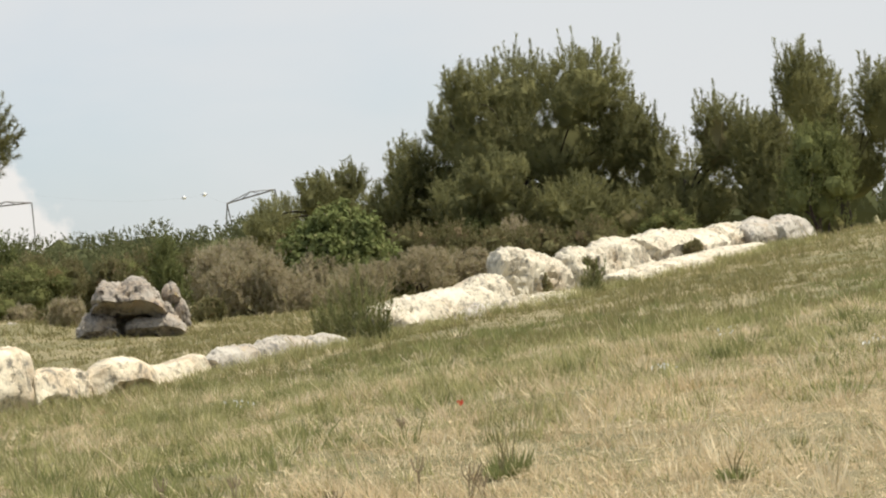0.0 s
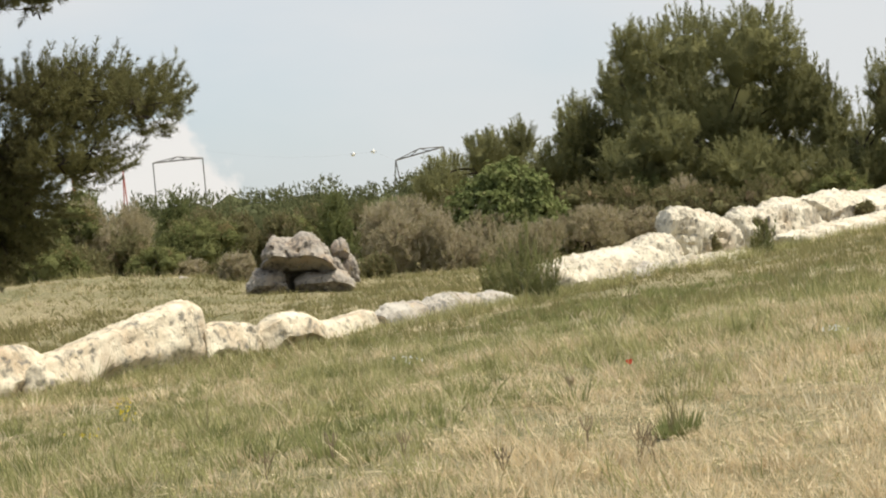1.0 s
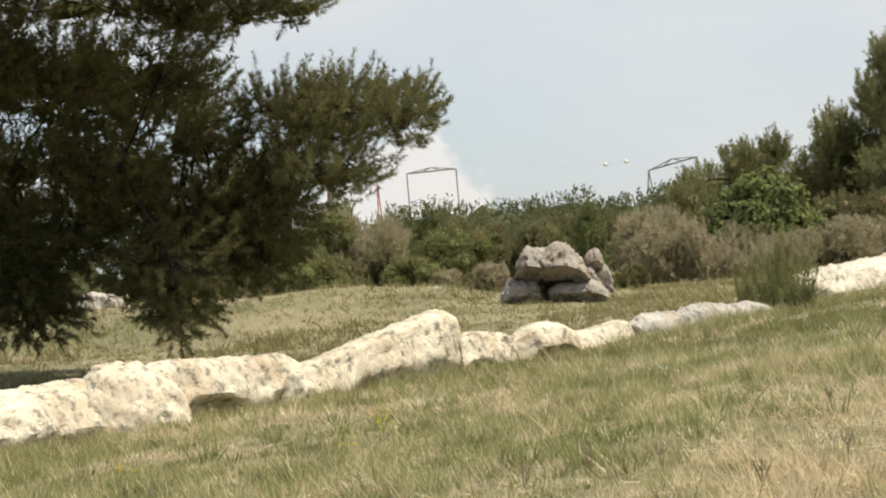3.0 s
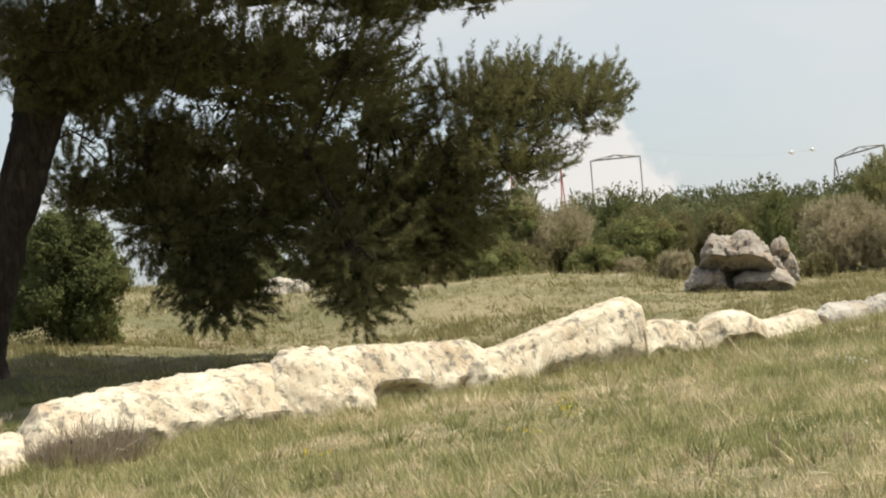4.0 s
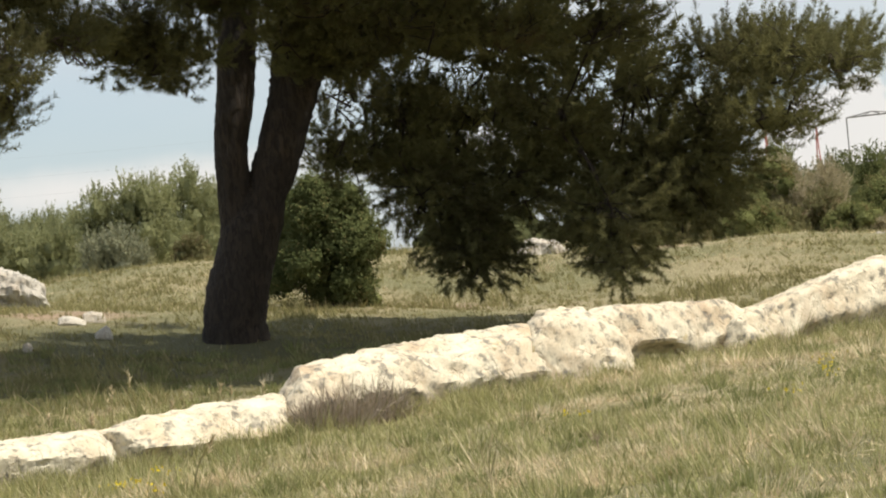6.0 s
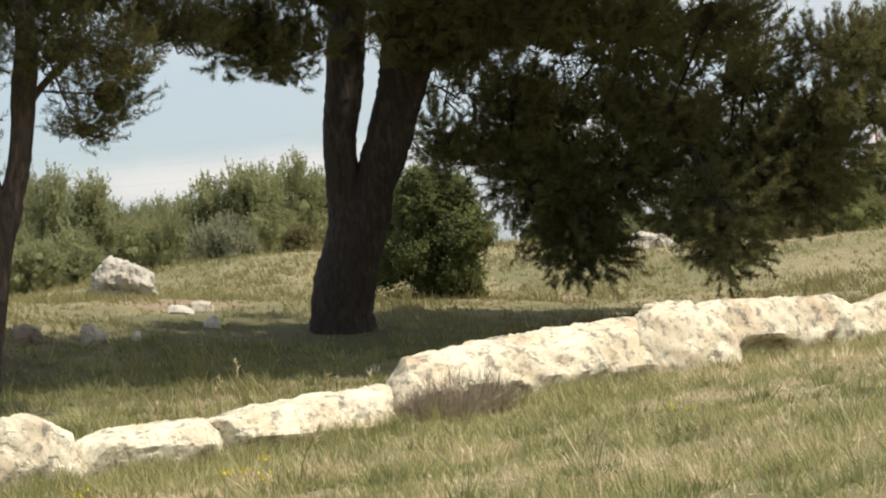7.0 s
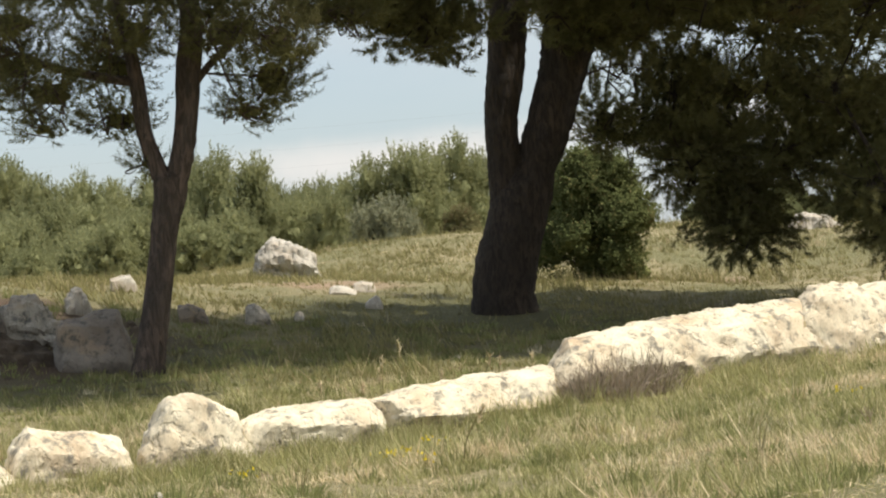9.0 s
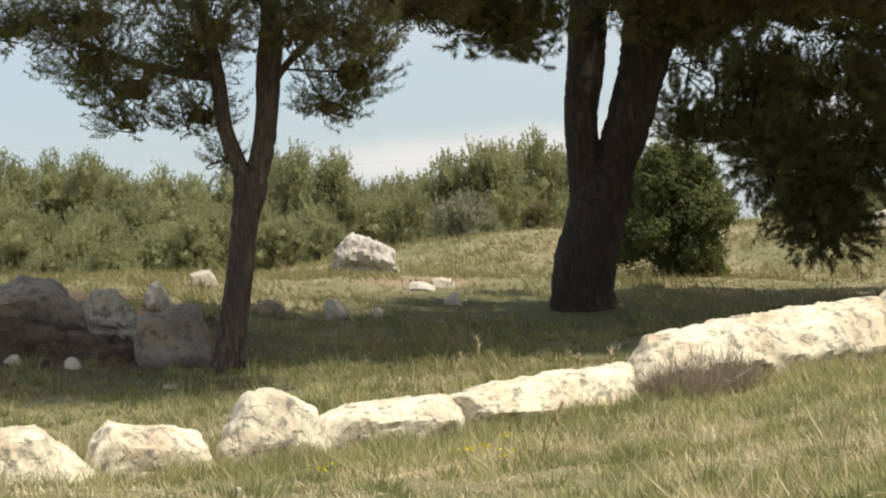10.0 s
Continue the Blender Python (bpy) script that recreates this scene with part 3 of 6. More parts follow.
rock("white", (12.53, 37.69), 46.4, 1.27, 0.80, (0.97, 0.95), (1.34, 1.38, 1.42, 1.45, 1.49, 1.52, 1.55, 1.55, 1.55, 1.54, 1.54, 1.54, 1.54, 1.54, 1.54, 1.37, 1.15), 21, 0.90)
rock("white", (13.66, 38.88), 46.4, 2.51, 1.00, (1.00, 0.89), (1.43, 1.46, 1.50, 1.53, 1.56, 1.59, 1.62, 1.65, 1.64, 1.63, 1.62, 1.61, 1.59, 1.50, 1.38, 1.26, 1.14), 22, 0.90)
rock("white", (11.07, 34.61), 47.8, 3.88, 0.80, (0.73, 0.67), (0.86, 0.97, 1.08, 1.02, 0.97, 0.92, 0.92, 0.93, 0.93, 0.93, 0.92, 0.91, 0.90, 0.88, 0.87, 0.85, 0.84), 23, 0.90)
rock("white", (15.57, 41.15), 46.3, 4.35, 1.00, (1.23, 1.20), (1.55, 1.57, 1.60, 1.62, 1.65, 1.67, 1.70, 1.69, 1.67, 1.65, 1.63, 1.62, 1.63, 1.63, 1.63, 1.63, 1.64), 24, 0.90)
rock("white", (17.63, 43.40), 46.3, 2.40, 0.90, (1.21, 1.25), (1.64, 1.66, 1.67, 1.68, 1.69, 1.70, 1.70, 1.70, 1.70, 1.69, 1.69, 1.69, 1.65, 1.61, 1.57, 1.53, 1.49), 25, 0.90)
rock("grey", (18.23, 43.66), 46.6, 1.97, 0.90, (1.28, 1.24), (1.60, 1.62, 1.64, 1.66, 1.68, 1.70, 1.72, 1.74, 1.76, 1.75, 1.73, 1.71, 1.68, 1.66, 1.64, 1.56, 1.32), 26, 0.90)
rock("grey", (19.09, 44.30), 46.8, 2.42, 0.90, (1.26, 1.20), (1.55, 1.58, 1.61, 1.64, 1.67, 1.70, 1.73, 1.76, 1.76, 1.74, 1.73, 1.71, 1.70, 1.66, 1.53, 1.40, 1.26), 27, 0.90)
rock("white", (14.09, 37.91), 47.7, 4.48, 0.80, (0.92, 0.96), (1.06, 1.07, 1.09, 1.11, 1.12, 1.14, 1.15, 1.17, 1.18, 1.18, 1.19, 1.20, 1.21, 1.22, 1.23, 1.20, 1.17), 28, 0.90)
rock("white", (16.43, 40.70), 47.4, 3.74, 0.80, (1.04, 1.06), (1.21, 1.22, 1.23, 1.24, 1.25, 1.26, 1.27, 1.28, 1.28, 1.28, 1.28, 1.28, 1.28, 1.28, 1.29, 1.27, 1.20), 29, 0.90)
rock("cover", (5.94, 40.97), -8.2, 1.21, 1.50, (1.22, 1.08), (1.50, 1.66, 1.74, 1.76, 1.74, 1.71, 1.70, 1.71, 1.73, 1.76, 1.77, 1.75, 1.70, 1.63, 1.55, 1.46, 1.26), 30, -0.00, 0.1)
rock("dolmen", (5.37, 40.75), -7.5, 0.70, 0.80, (0.81, 0.80), (1.00, 1.06, 1.13, 1.20, 1.25, 1.25, 1.25, 1.25, 1.25, 1.25, 1.24, 1.23, 1.23, 1.22, 1.21, 1.06, 0.88), 31, -0.00)
rock("dolmen", (6.30, 40.62), -8.8, 0.99, 0.80, (0.89, 0.78), (1.02, 1.05, 1.08, 1.11, 1.11, 1.10, 1.10, 1.10, 1.13, 1.15, 1.17, 1.14, 1.11, 1.08, 1.05, 0.96, 0.87), 32, -0.00)
rock("dolmen", (6.74, 41.46), -9.2, 0.31, 0.40, (1.32, 1.32), (1.49, 1.52, 1.54, 1.57, 1.58, 1.59, 1.59, 1.60, 1.61, 1.62, 1.61, 1.60, 1.58, 1.57, 1.52, 1.46, 1.39), 33, -0.00)
rock("dolmen", (6.87, 41.44), -9.4, 0.30, 0.50, (0.95, 0.91), (1.16, 1.20, 1.24, 1.27, 1.31, 1.33, 1.34, 1.35, 1.36, 1.35, 1.34, 1.32, 1.30, 1.29, 1.24, 1.15, 1.06), 34, -0.00)
rock("dolmen", (6.64, 41.27), -9.1, 0.25, 0.40, (1.01, 0.97), (1.25, 1.27, 1.29, 1.30, 1.32, 1.33, 1.33, 1.32, 1.31, 1.29, 1.28, 1.27, 1.26, 1.22, 1.17, 1.13, 1.08), 35, -0.00)
rock("dolmen", (6.27, 41.53), -8.5, 1.02, 0.50, (0.84, 0.75), (1.14, 1.14, 1.15, 1.16, 1.17, 1.17, 1.17, 1.16, 1.16, 1.15, 1.15, 1.14, 1.14, 1.13, 1.10, 1.06, 1.02), 36, 0.00)
rock("outcrop", (-10.20, 40.74), 14.0, 1.11, 1.10, (1.37, 1.20), (1.69, 1.74, 1.79, 1.84, 1.90, 1.91, 1.91, 1.90, 1.90, 1.89, 1.88, 1.82, 1.77, 1.71, 1.65, 1.59, 1.32), 37, -0.00)
rock("loose", (-9.48, 27.83), 18.8, 0.32, 0.30, (1.18, 1.16), (1.34, 1.36, 1.39, 1.42, 1.45, 1.47, 1.48, 1.48, 1.48, 1.47, 1.45, 1.43, 1.40, 1.36, 1.33, 1.29, 1.26), 38, -0.00)
rock("loose", (-9.71, 30.28), 17.7, 0.33, 0.30, (1.36, 1.34), (1.52, 1.53, 1.54, 1.55, 1.57, 1.58, 1.58, 1.58, 1.57, 1.56, 1.56, 1.55, 1.55, 1.52, 1.49, 1.46, 1.42), 39, -0.00)
rock("loose", (-7.61, 28.82), 14.8, 0.32, 0.35, (0.93, 0.86), (1.07, 1.07, 1.08, 1.08, 1.08, 1.08, 1.09, 1.07, 1.06, 1.04, 1.03, 1.01, 0.99, 0.97, 0.95, 0.92, 0.90), 40, -0.00)
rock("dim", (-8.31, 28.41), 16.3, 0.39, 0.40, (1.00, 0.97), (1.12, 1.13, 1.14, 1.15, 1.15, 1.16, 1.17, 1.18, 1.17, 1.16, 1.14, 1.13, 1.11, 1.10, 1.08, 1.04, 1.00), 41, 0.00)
rock("loose", (-7.29, 31.98), 12.8, 0.37, 0.40, (1.09, 1.06), (1.15, 1.15, 1.16, 1.17, 1.17, 1.17, 1.17, 1.16, 1.16, 1.15, 1.15, 1.14, 1.13, 1.12, 1.11, 1.10, 1.09), 42, -0.00)
rock("loose", (-7.05, 32.24), 12.3, 0.29, 0.35, (1.09, 1.04), (1.15, 1.16, 1.16, 1.17, 1.17, 1.17, 1.18, 1.18, 1.17, 1.17, 1.16, 1.16, 1.15, 1.15, 1.14, 1.10, 1.07), 43, -0.00)
rock("loose", (-6.63, 30.80), 12.1, 0.23, 0.35, (0.92, 0.90), (1.01, 1.02, 1.02, 1.03, 1.04, 1.05, 1.06, 1.06, 1.07, 1.06, 1.05, 1.04, 1.03, 1.02, 1.00, 0.97, 0.93), 44, -0.00)
rock("loose", (-7.21, 29.23), 13.8, 0.14, 0.20, (0.85, 0.84), (0.91, 0.92, 0.92, 0.93, 0.93, 0.94, 0.94, 0.94, 0.94, 0.94, 0.93, 0.93, 0.93, 0.92, 0.90, 0.88, 0.86), 45, 0.00)
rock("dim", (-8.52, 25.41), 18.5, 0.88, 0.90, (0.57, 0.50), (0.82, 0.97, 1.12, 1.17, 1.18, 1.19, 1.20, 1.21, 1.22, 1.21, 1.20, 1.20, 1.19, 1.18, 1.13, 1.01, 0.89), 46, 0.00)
rock("outcrop", (-9.51, 26.23), 19.9, 0.68, 0.70, (1.04, 0.87), (1.30, 1.33, 1.37, 1.40, 1.43, 1.43, 1.42, 1.41, 1.41, 1.40, 1.39, 1.34, 1.29, 1.24, 1.19, 1.14, 1.09), 47, 0.00)
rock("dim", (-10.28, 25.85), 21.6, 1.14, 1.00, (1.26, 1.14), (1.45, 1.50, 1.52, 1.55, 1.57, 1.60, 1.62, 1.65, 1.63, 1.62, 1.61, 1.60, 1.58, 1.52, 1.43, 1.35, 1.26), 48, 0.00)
rock("bank", (-10.05, 25.45), 21.6, 2.50, 1.50, (0.42, 0.48), (1.20, 1.28, 1.30, 1.30, 1.28, 1.25, 1.22, 1.18, 1.15, 1.11, 1.07, 1.02, 0.97, 0.92, 0.86, 0.76, 0.60), 60, 0.00)
rock("loose", (-9.92, 24.36), 22.2, 0.19, 0.20, (0.79, 0.77), (0.84, 0.84, 0.85, 0.85, 0.86, 0.86, 0.87, 0.87, 0.87, 0.86, 0.86, 0.86, 0.86, 0.85, 0.83, 0.81, 0.80), 49, 0.00)
rock("loose", (-9.33, 24.48), 20.9, 0.18, 0.20, (0.69, 0.68), (0.75, 0.76, 0.76, 0.77, 0.78, 0.78, 0.79, 0.79, 0.79, 0.78, 0.78, 0.78, 0.77, 0.76, 0.74, 0.72, 0.70), 50, 0.00)
rock("loose", (-1.51, 44.97), 1.9, 1.15, 0.90, (1.28, 1.00), (1.53, 1.56, 1.59, 1.62, 1.65, 1.64, 1.62, 1.61, 1.60, 1.58, 1.57, 1.52, 1.46, 1.41, 1.35, 1.30, 1.24), 51, -0.00)
rock("dolmen", (4.28, 43.79), -5.6, 0.68, 0.90, (1.05, 0.97), (1.09, 1.11, 1.12, 1.14, 1.16, 1.17, 1.19, 1.21, 1.20, 1.19, 1.18, 1.16, 1.15, 1.13, 1.08, 1.02, 0.96), 52, -0.00)
rock("loose", (-4.44, 14.22), 17.4, 0.08, 0.12, (0.27, 0.26), (0.30, 0.30, 0.31, 0.31, 0.31, 0.32, 0.32, 0.32, 0.32, 0.32, 0.32, 0.32, 0.31, 0.31, 0.30, 0.29, 0.27), 53, -0.00)

# ---- pines ----


def lobe_plumes(lobe, count, upward, outward, inner=0.2, flat=0.85):
    """Feet and directions of plumes that fill one lobe of a crown unevenly and point out of it."""
    x, y, z, rx, rz = lobe
    d = unit(rng.normal(size=(count, 3)))
    rad = np.array([rx, rx * flat, rz])
    foot = np.array([x, y, z]) + d * rad * (inner + (0.86 - inner) * rng.random((count, 1)) ** 0.6)
    way = unit(d * rad / rx + np.array(outward) + np.array([0, 0, upward]) + 0.3 * rng.normal(size=d.shape))
    return foot, way


def dense_inside(c, rx, ry, rz, scale):
    """An uneven opaque lump hidden under the leaves, added to block light and sky; stands for the close-packed twigs
    and old needles in the middle of a clump.
    """
    ring = np.linspace(0, 2 * np.pi, 9)[:-1]
    rows = [np.stack([np.cos(ring + 0.4 * i) * w, np.sin(ring + 0.4 * i) * w, np.full(8, h)], 1) for i, (w, h) in enumerate(((0.45, -0.82), (0.85, -0.35), (0.9, 0.15), (0.5, 0.7)))]
    v = np.vstack([*rows, [[0, 0, 0.85], [0, 0, -0.9]]]) * (0.72 + 0.5 * rng.random((34, 1)))
    f = [(i * 8 + j, i * 8 + (j + 1) % 8, i * 8 + 8 + j) for i in range(3) for j in range(8)]
    f += [(i * 8 + (j + 1) % 8, i * 8 + 8 + (j + 1) % 8, i * 8 + 8 + j) for i in range(3) for j in range(8)]
    f += [(24 + j, 24 + (j + 1) % 8, 32) for j in range(8)] + [((j + 1) % 8, j, 33) for j in range(8)]
    return np.asarray(c) + v * scale * np.array([rx, ry, rz]), np.array(f)


def limb_to(start, end, r0, sag=0.15):
    a, b = np.array(start, dtype=float), np.array(end, dtype=float)
    m1, m2 = a + (b - a) * 0.35, a + (b - a) * 0.7
    m1[2] += sag * np.linalg.norm(b - a) * 0.6
    m2[2] += sag * np.linalg.norm(b - a) * 0.4
    m1 += rng.normal(size=3) * 0.08
    m2 += rng.normal(size=3) * 0.1
    return [(*a, r0), (*m1, r0 * 0.75), (*m2, r0 * 0.5), (*b, r0 * 0.22)]


def lobe_at(store, x, y, z, rx, rz, full=1.0):
    store.append((x, y, z, rx, rz, full))


def crowned_pine(place, label, trunk, stems, limbs, lobes, bark, density, size, width, spread, per, gaps=()):
    tree = base_at("pine_tree", place, label, "tree")
    part("trunk", mesh_of("trunk", *tube(trunk, 22, 0.025), bark, True), tree)
    for st in stems:
        part("stem", mesh_of("stem", *tube(st, 18, 0.025), bark, True), tree)
    for lb in limbs:
        part("limb", mesh_of("limb", *tube(lb, 9, 0.03), bark, True), tree)
    axis = np.array([q for st in stems for q in st])
    nodes = np.vstack([axis[axis[:, 2] > place[2] + 2.0], [(*q[:3], 0.09) for q in lobes if q[2] > place[2] + 2.2]])
    fine, coarse = [], []
    for lobe in lobes:
        area, hub = lobe[3] * lobe[4], np.array(lobe[:3])
        away = unit(hub[:2] - np.array(place[:2])) * 0.35
        top = lobe[5] == 0.32
        hanging = hub[2] < place[2] + 2.0
        count = max(24, int((70 if top else 108) * density * (0.95 if top else lobe[5]) * area**0.8))
        swell = 1.3 if hanging else 1.04
        foot, way = lobe_plumes((*lobe[:3], lobe[3] * swell, lobe[4] * swell), count, -0.25 if hanging else 0.4, (*away, 0.0))
        long = spread * (1.2 + 1.8 * rng.random(count)) * (2.2 if top else 1.0)
        for gx, gz, gr in gaps:
            shut = np.hypot(foot[:, 0] - gx, 1.25 * (foot[:, 2] - gz)) > gr * (0.75 + 0.5 * rng.random(count))
            shut |= rng.random(count) < 0.12
            foot, way, long, count = foot[shut], way[shut], long[shut], int(shut.sum())
        if count == 0:
            continue
        if top:
            # the mostly unseen top of the crown: longer, coarser shoots for solid shade
            fine.append(plumes(foot, way, long, 50, size * 2.0, width * 3.4, 0.3, 1.0))
        else:
            fine.append(plumes(foot, way, long, per, size, width, 0.05 if hanging else 0.3, 1.1))
        if lobe[5] >= 0.9:
            fine.append(dense_inside((lobe[0], lobe[1] + 0.3 * lobe[3], lobe[2]), lobe[3], lobe[3] * 0.6, lobe[4], 0.42))
        # a limb from the stem, or from a higher lobe nearer to it, and twigs out to the plumes
        drop = 0.2 if hub[2] > 3.2 else 0.9
        gap = np.linalg.norm(nodes[:, :2] - hub[:2], axis=1) + 1.6 * np.abs(nodes[:, 2] - (hub[2] + drop)) + 9.0 * (np.linalg.norm(nodes[:, :3] - hub, axis=1) < 0.3)
        root = nodes[int(np.argmin(gap))]
        part("limb", mesh_of("limb", *tube(limb_to(root[:3], hub, min(root[3] * 0.3, 0.012 + 0.008 * np.linalg.norm(hub - root[:3])), 0.12), 7, 0.04), bark, True), tree)
        for m in foot[:: 14]:
            coarse.append(tube(limb_to(hub + 0.25 * rng.normal(size=3) * lobe[3], m, 0.014, 0.05), 3))
    part("crown", mesh_of("crown", *joined(fine), M_NEEDLE), tree, "dark green needle clumps with lighter sunlit tips")
    tagged(part("twig_work", mesh_of("twig_work", *joined(coarse), bark), tree), kind="stuff")
    return tree


pine_lobes, small_pine_lobes = [], []
lobe_at(pine_lobes, 2.68, 29.88, 3.37, 0.45, 0.36)
lobe_at(pine_lobes, 1.90, 30.44, 3.48, 0.84, 0.45)
lobe_at(pine_lobes, 1.16, 31.78, 3.00, 0.91, 0.55)
lobe_at(pine_lobes, 1.84, 30.15, 2.79, 0.78, 0.39)
lobe_at(pine_lobes, 0.61, 31.49, 2.32, 0.91, 0.52)
lobe_at(pine_lobes, -0.20, 30.40, 1.80, 0.78, 0.49)
lobe_at(pine_lobes, -0.11, 30.20, 1.26, 0.39, 0.29)
lobe_at(pine_lobes, -1.11, 31.58, 2.54, 0.84, 0.58)
lobe_at(pine_lobes, -1.83, 31.85, 1.94, 0.55, 0.49)
lobe_at(pine_lobes, -1.95, 31.64, 1.40, 0.52, 0.34)
lobe_at(pine_lobes, -2.66, 32.09, 2.54, 0.52, 0.29)
lobe_at(pine_lobes, -0.13, 30.10, 4.13, 0.91, 0.49)
lobe_at(pine_lobes, -1.18, 29.48, 4.09, 0.97, 0.55)
lobe_at(pine_lobes, -2.28, 29.12, 4.33, 0.97, 0.58)
lobe_at(pine_lobes, -3.30, 28.62, 4.56, 0.84, 0.39)
lobe_at(pine_lobes, 0.22, 31.20, 3.40, 0.71, 0.52)
lobe_at(pine_lobes, -2.03, 32.33, 3.26, 0.84, 0.49)
lobe_at(pine_lobes, -0.71, 30.59, 3.14, 0.84, 0.52)
lobe_at(pine_lobes, -5.14, 27.90, 4.00, 0.51, 0.39)
lobe_at(pine_lobes, -5.37, 27.90, 4.34, 0.64, 0.32)
lobe_at(pine_lobes, -6.11, 27.90, 4.42, 0.48, 0.27)
lobe_at(pine_lobes, -4.60, 29.16, 4.82, 0.84, 0.29)
lobe_at(pine_lobes, -1.74, 27.65, 5.69, 1.95, 0.58, 0.32)
lobe_at(pine_lobes, -4.15, 27.22, 6.03, 1.82, 0.58, 0.32)
lobe_at(pine_lobes, -3.06, 27.35, 6.57, 1.43, 0.52, 0.32)
lobe_at(pine_lobes, 0.29, 31.60, 4.94, 0.84, 0.39)
lobe_at(pine_lobes, -5.52, 27.90, 5.29, 0.95, 0.41, 0.32)
lobe_at(pine_lobes, -3.79, 29.47, 4.68, 0.71, 0.39)
lobe_at(pine_lobes, -2.97, 29.76, 4.07, 0.62, 0.39)
lobe_at(pine_lobes, -2.63, 31.79, 3.66, 0.52, 0.29)
lobe_at(pine_lobes, -3.43, 31.71, 4.02, 0.39, 0.26)
lobe_at(pine_lobes, -4.41, 31.89, 4.59, 0.45, 0.26)
lobe_at(pine_lobes, -2.41, 31.81, 2.98, 0.45, 0.29)
lobe_at(pine_lobes, -3.21, 31.83, 3.55, 0.39, 0.26, 0.45)
lobe_at(pine_lobes, -2.60, 31.49, 3.36, 0.52, 0.32, 0.50)
lobe_at(pine_lobes, -2.06, 31.83, 3.08, 0.52, 0.32, 0.70)
lobe_at(pine_lobes, -1.42, 31.27, 3.16, 0.52, 0.39)
lobe_at(pine_lobes, -2.02, 31.73, 2.65, 0.45, 0.32)
lobe_at(pine_lobes, -2.41, 31.81, 2.34, 0.36, 0.39)
lobe_at(pine_lobes, -1.19, 31.48, 2.59, 0.58, 0.45)
lobe_at(pine_lobes, -3.55, 32.00, 2.74, 0.32, 0.23, 0.80)
lobe_at(pine_lobes, -3.50, 29.80, 4.16, 0.39, 0.32)
lobe_at(pine_lobes, -2.93, 29.56, 4.26, 0.52, 0.39)
lobe_at(pine_lobes, -4.74, 29.44, 4.75, 0.39, 0.32)
lobe_at(pine_lobes, 1.57, 31.16, 4.92, 0.55, 0.25)
lobe_at(pine_lobes, 0.93, 30.59, 4.82, 0.45, 0.23)
lobe_at(pine_lobes, -3.34, 31.12, 3.47, 0.45, 0.36, 0.70)
lobe_at(pine_lobes, -3.17, 31.54, 3.01, 0.39, 0.29, 0.60)
lobe_at(pine_lobes, -3.43, 30.01, 3.97, 0.39, 0.32)
lobe_at(pine_lobes, -2.70, 31.38, 3.28, 0.52, 0.39)
lobe_at(pine_lobes, -5.67, 27.90, 4.08, 0.30, 0.24, 0.70)
lobe_at(pine_lobes, -5.25, 27.90, 4.18, 0.37, 0.25)
lobe_at(pine_lobes, -5.24, 27.90, 5.79, 1.24, 0.49, 0.32)
lobe_at(pine_lobes, -6.33, 27.90, 5.45, 0.94, 0.38, 0.32)
lobe_at(pine_lobes, -6.76, 27.90, 5.20, 0.77, 0.29, 0.50)
lobe_at(pine_lobes, -0.09, 31.40, 2.46, 0.65, 0.38)
lobe_at(pine_lobes, 0.59, 30.99, 2.19, 0.52, 0.31)
lobe_at(pine_lobes, 1.04, 31.48, 2.50, 0.49, 0.31)
lobe_at(pine_lobes, -0.55, 31.60, 2.74, 0.52, 0.36)
lobe_at(pine_lobes, -3.74, 31.47, 3.24, 0.27, 0.23, 0.70)
lobe_at(pine_lobes, -3.02, 31.75, 2.87, 0.39, 0.27, 0.90)
lobe_at(pine_lobes, -2.66, 31.49, 2.67, 0.39, 0.31)
lobe_at(pine_lobes, -2.58, 31.69, 5.23, 0.91, 0.32)
lobe_at(pine_lobes, -1.13, 31.48, 5.19, 0.97, 0.32)
lobe_at(pine_lobes, 0.04, 31.20, 5.03, 0.71, 0.29)
lobe_at(pine_lobes, -4.05, 27.71, 5.56, 1.17, 0.35, 0.32)
lobe_at(pine_lobes, -2.43, 27.89, 5.49, 1.29, 0.35, 0.32)
lobe_at(pine_lobes, -5.62, 27.94, 5.69, 1.19, 0.36, 0.32)
lobe_at(pine_lobes, -0.82, 27.99, 5.15, 1.05, 0.29, 0.32)
lobe_at(pine_lobes, -0.44, 32.40, 3.51, 0.88, 0.61, 0.32)
lobe_at(pine_lobes, -2.61, 31.19, 2.34, 0.45, 0.39)
lobe_at(pine_lobes, -1.92, 31.44, 1.94, 0.40, 0.42)
lobe_at(pine_lobes, -2.10, 31.33, 2.61, 0.65, 0.32)
lobe_at(pine_lobes, 0.14, 31.30, 2.11, 0.65, 0.40)
lobe_at(pine_lobes, 0.77, 31.49, 2.06, 0.40, 0.32)
lobe_at(pine_lobes, -0.25, 31.40, 1.59, 0.36, 0.32)
lobe_at(pine_lobes, 0.40, 31.20, 2.65, 0.71, 0.32)
lobe_at(pine_lobes, -1.48, 32.17, 4.11, 0.71, 0.46, 0.32)
lobe_at(pine_lobes, -2.47, 32.01, 4.39, 0.60, 0.40, 0.32)
lobe_at(pine_lobes, 1.38, 31.17, 3.68, 0.71, 0.39)
lobe_at(pine_lobes, 2.10, 30.73, 3.65, 0.58, 0.36)
lobe_at(pine_lobes, 2.77, 30.98, 3.65, 0.49, 0.29, 0.80)
lobe_at(pine_lobes, -0.71, 28.79, 5.46, 1.49, 0.49, 0.32)
lobe_at(pine_lobes, -1.71, 26.95, 5.29, 1.38, 0.38, 0.32)
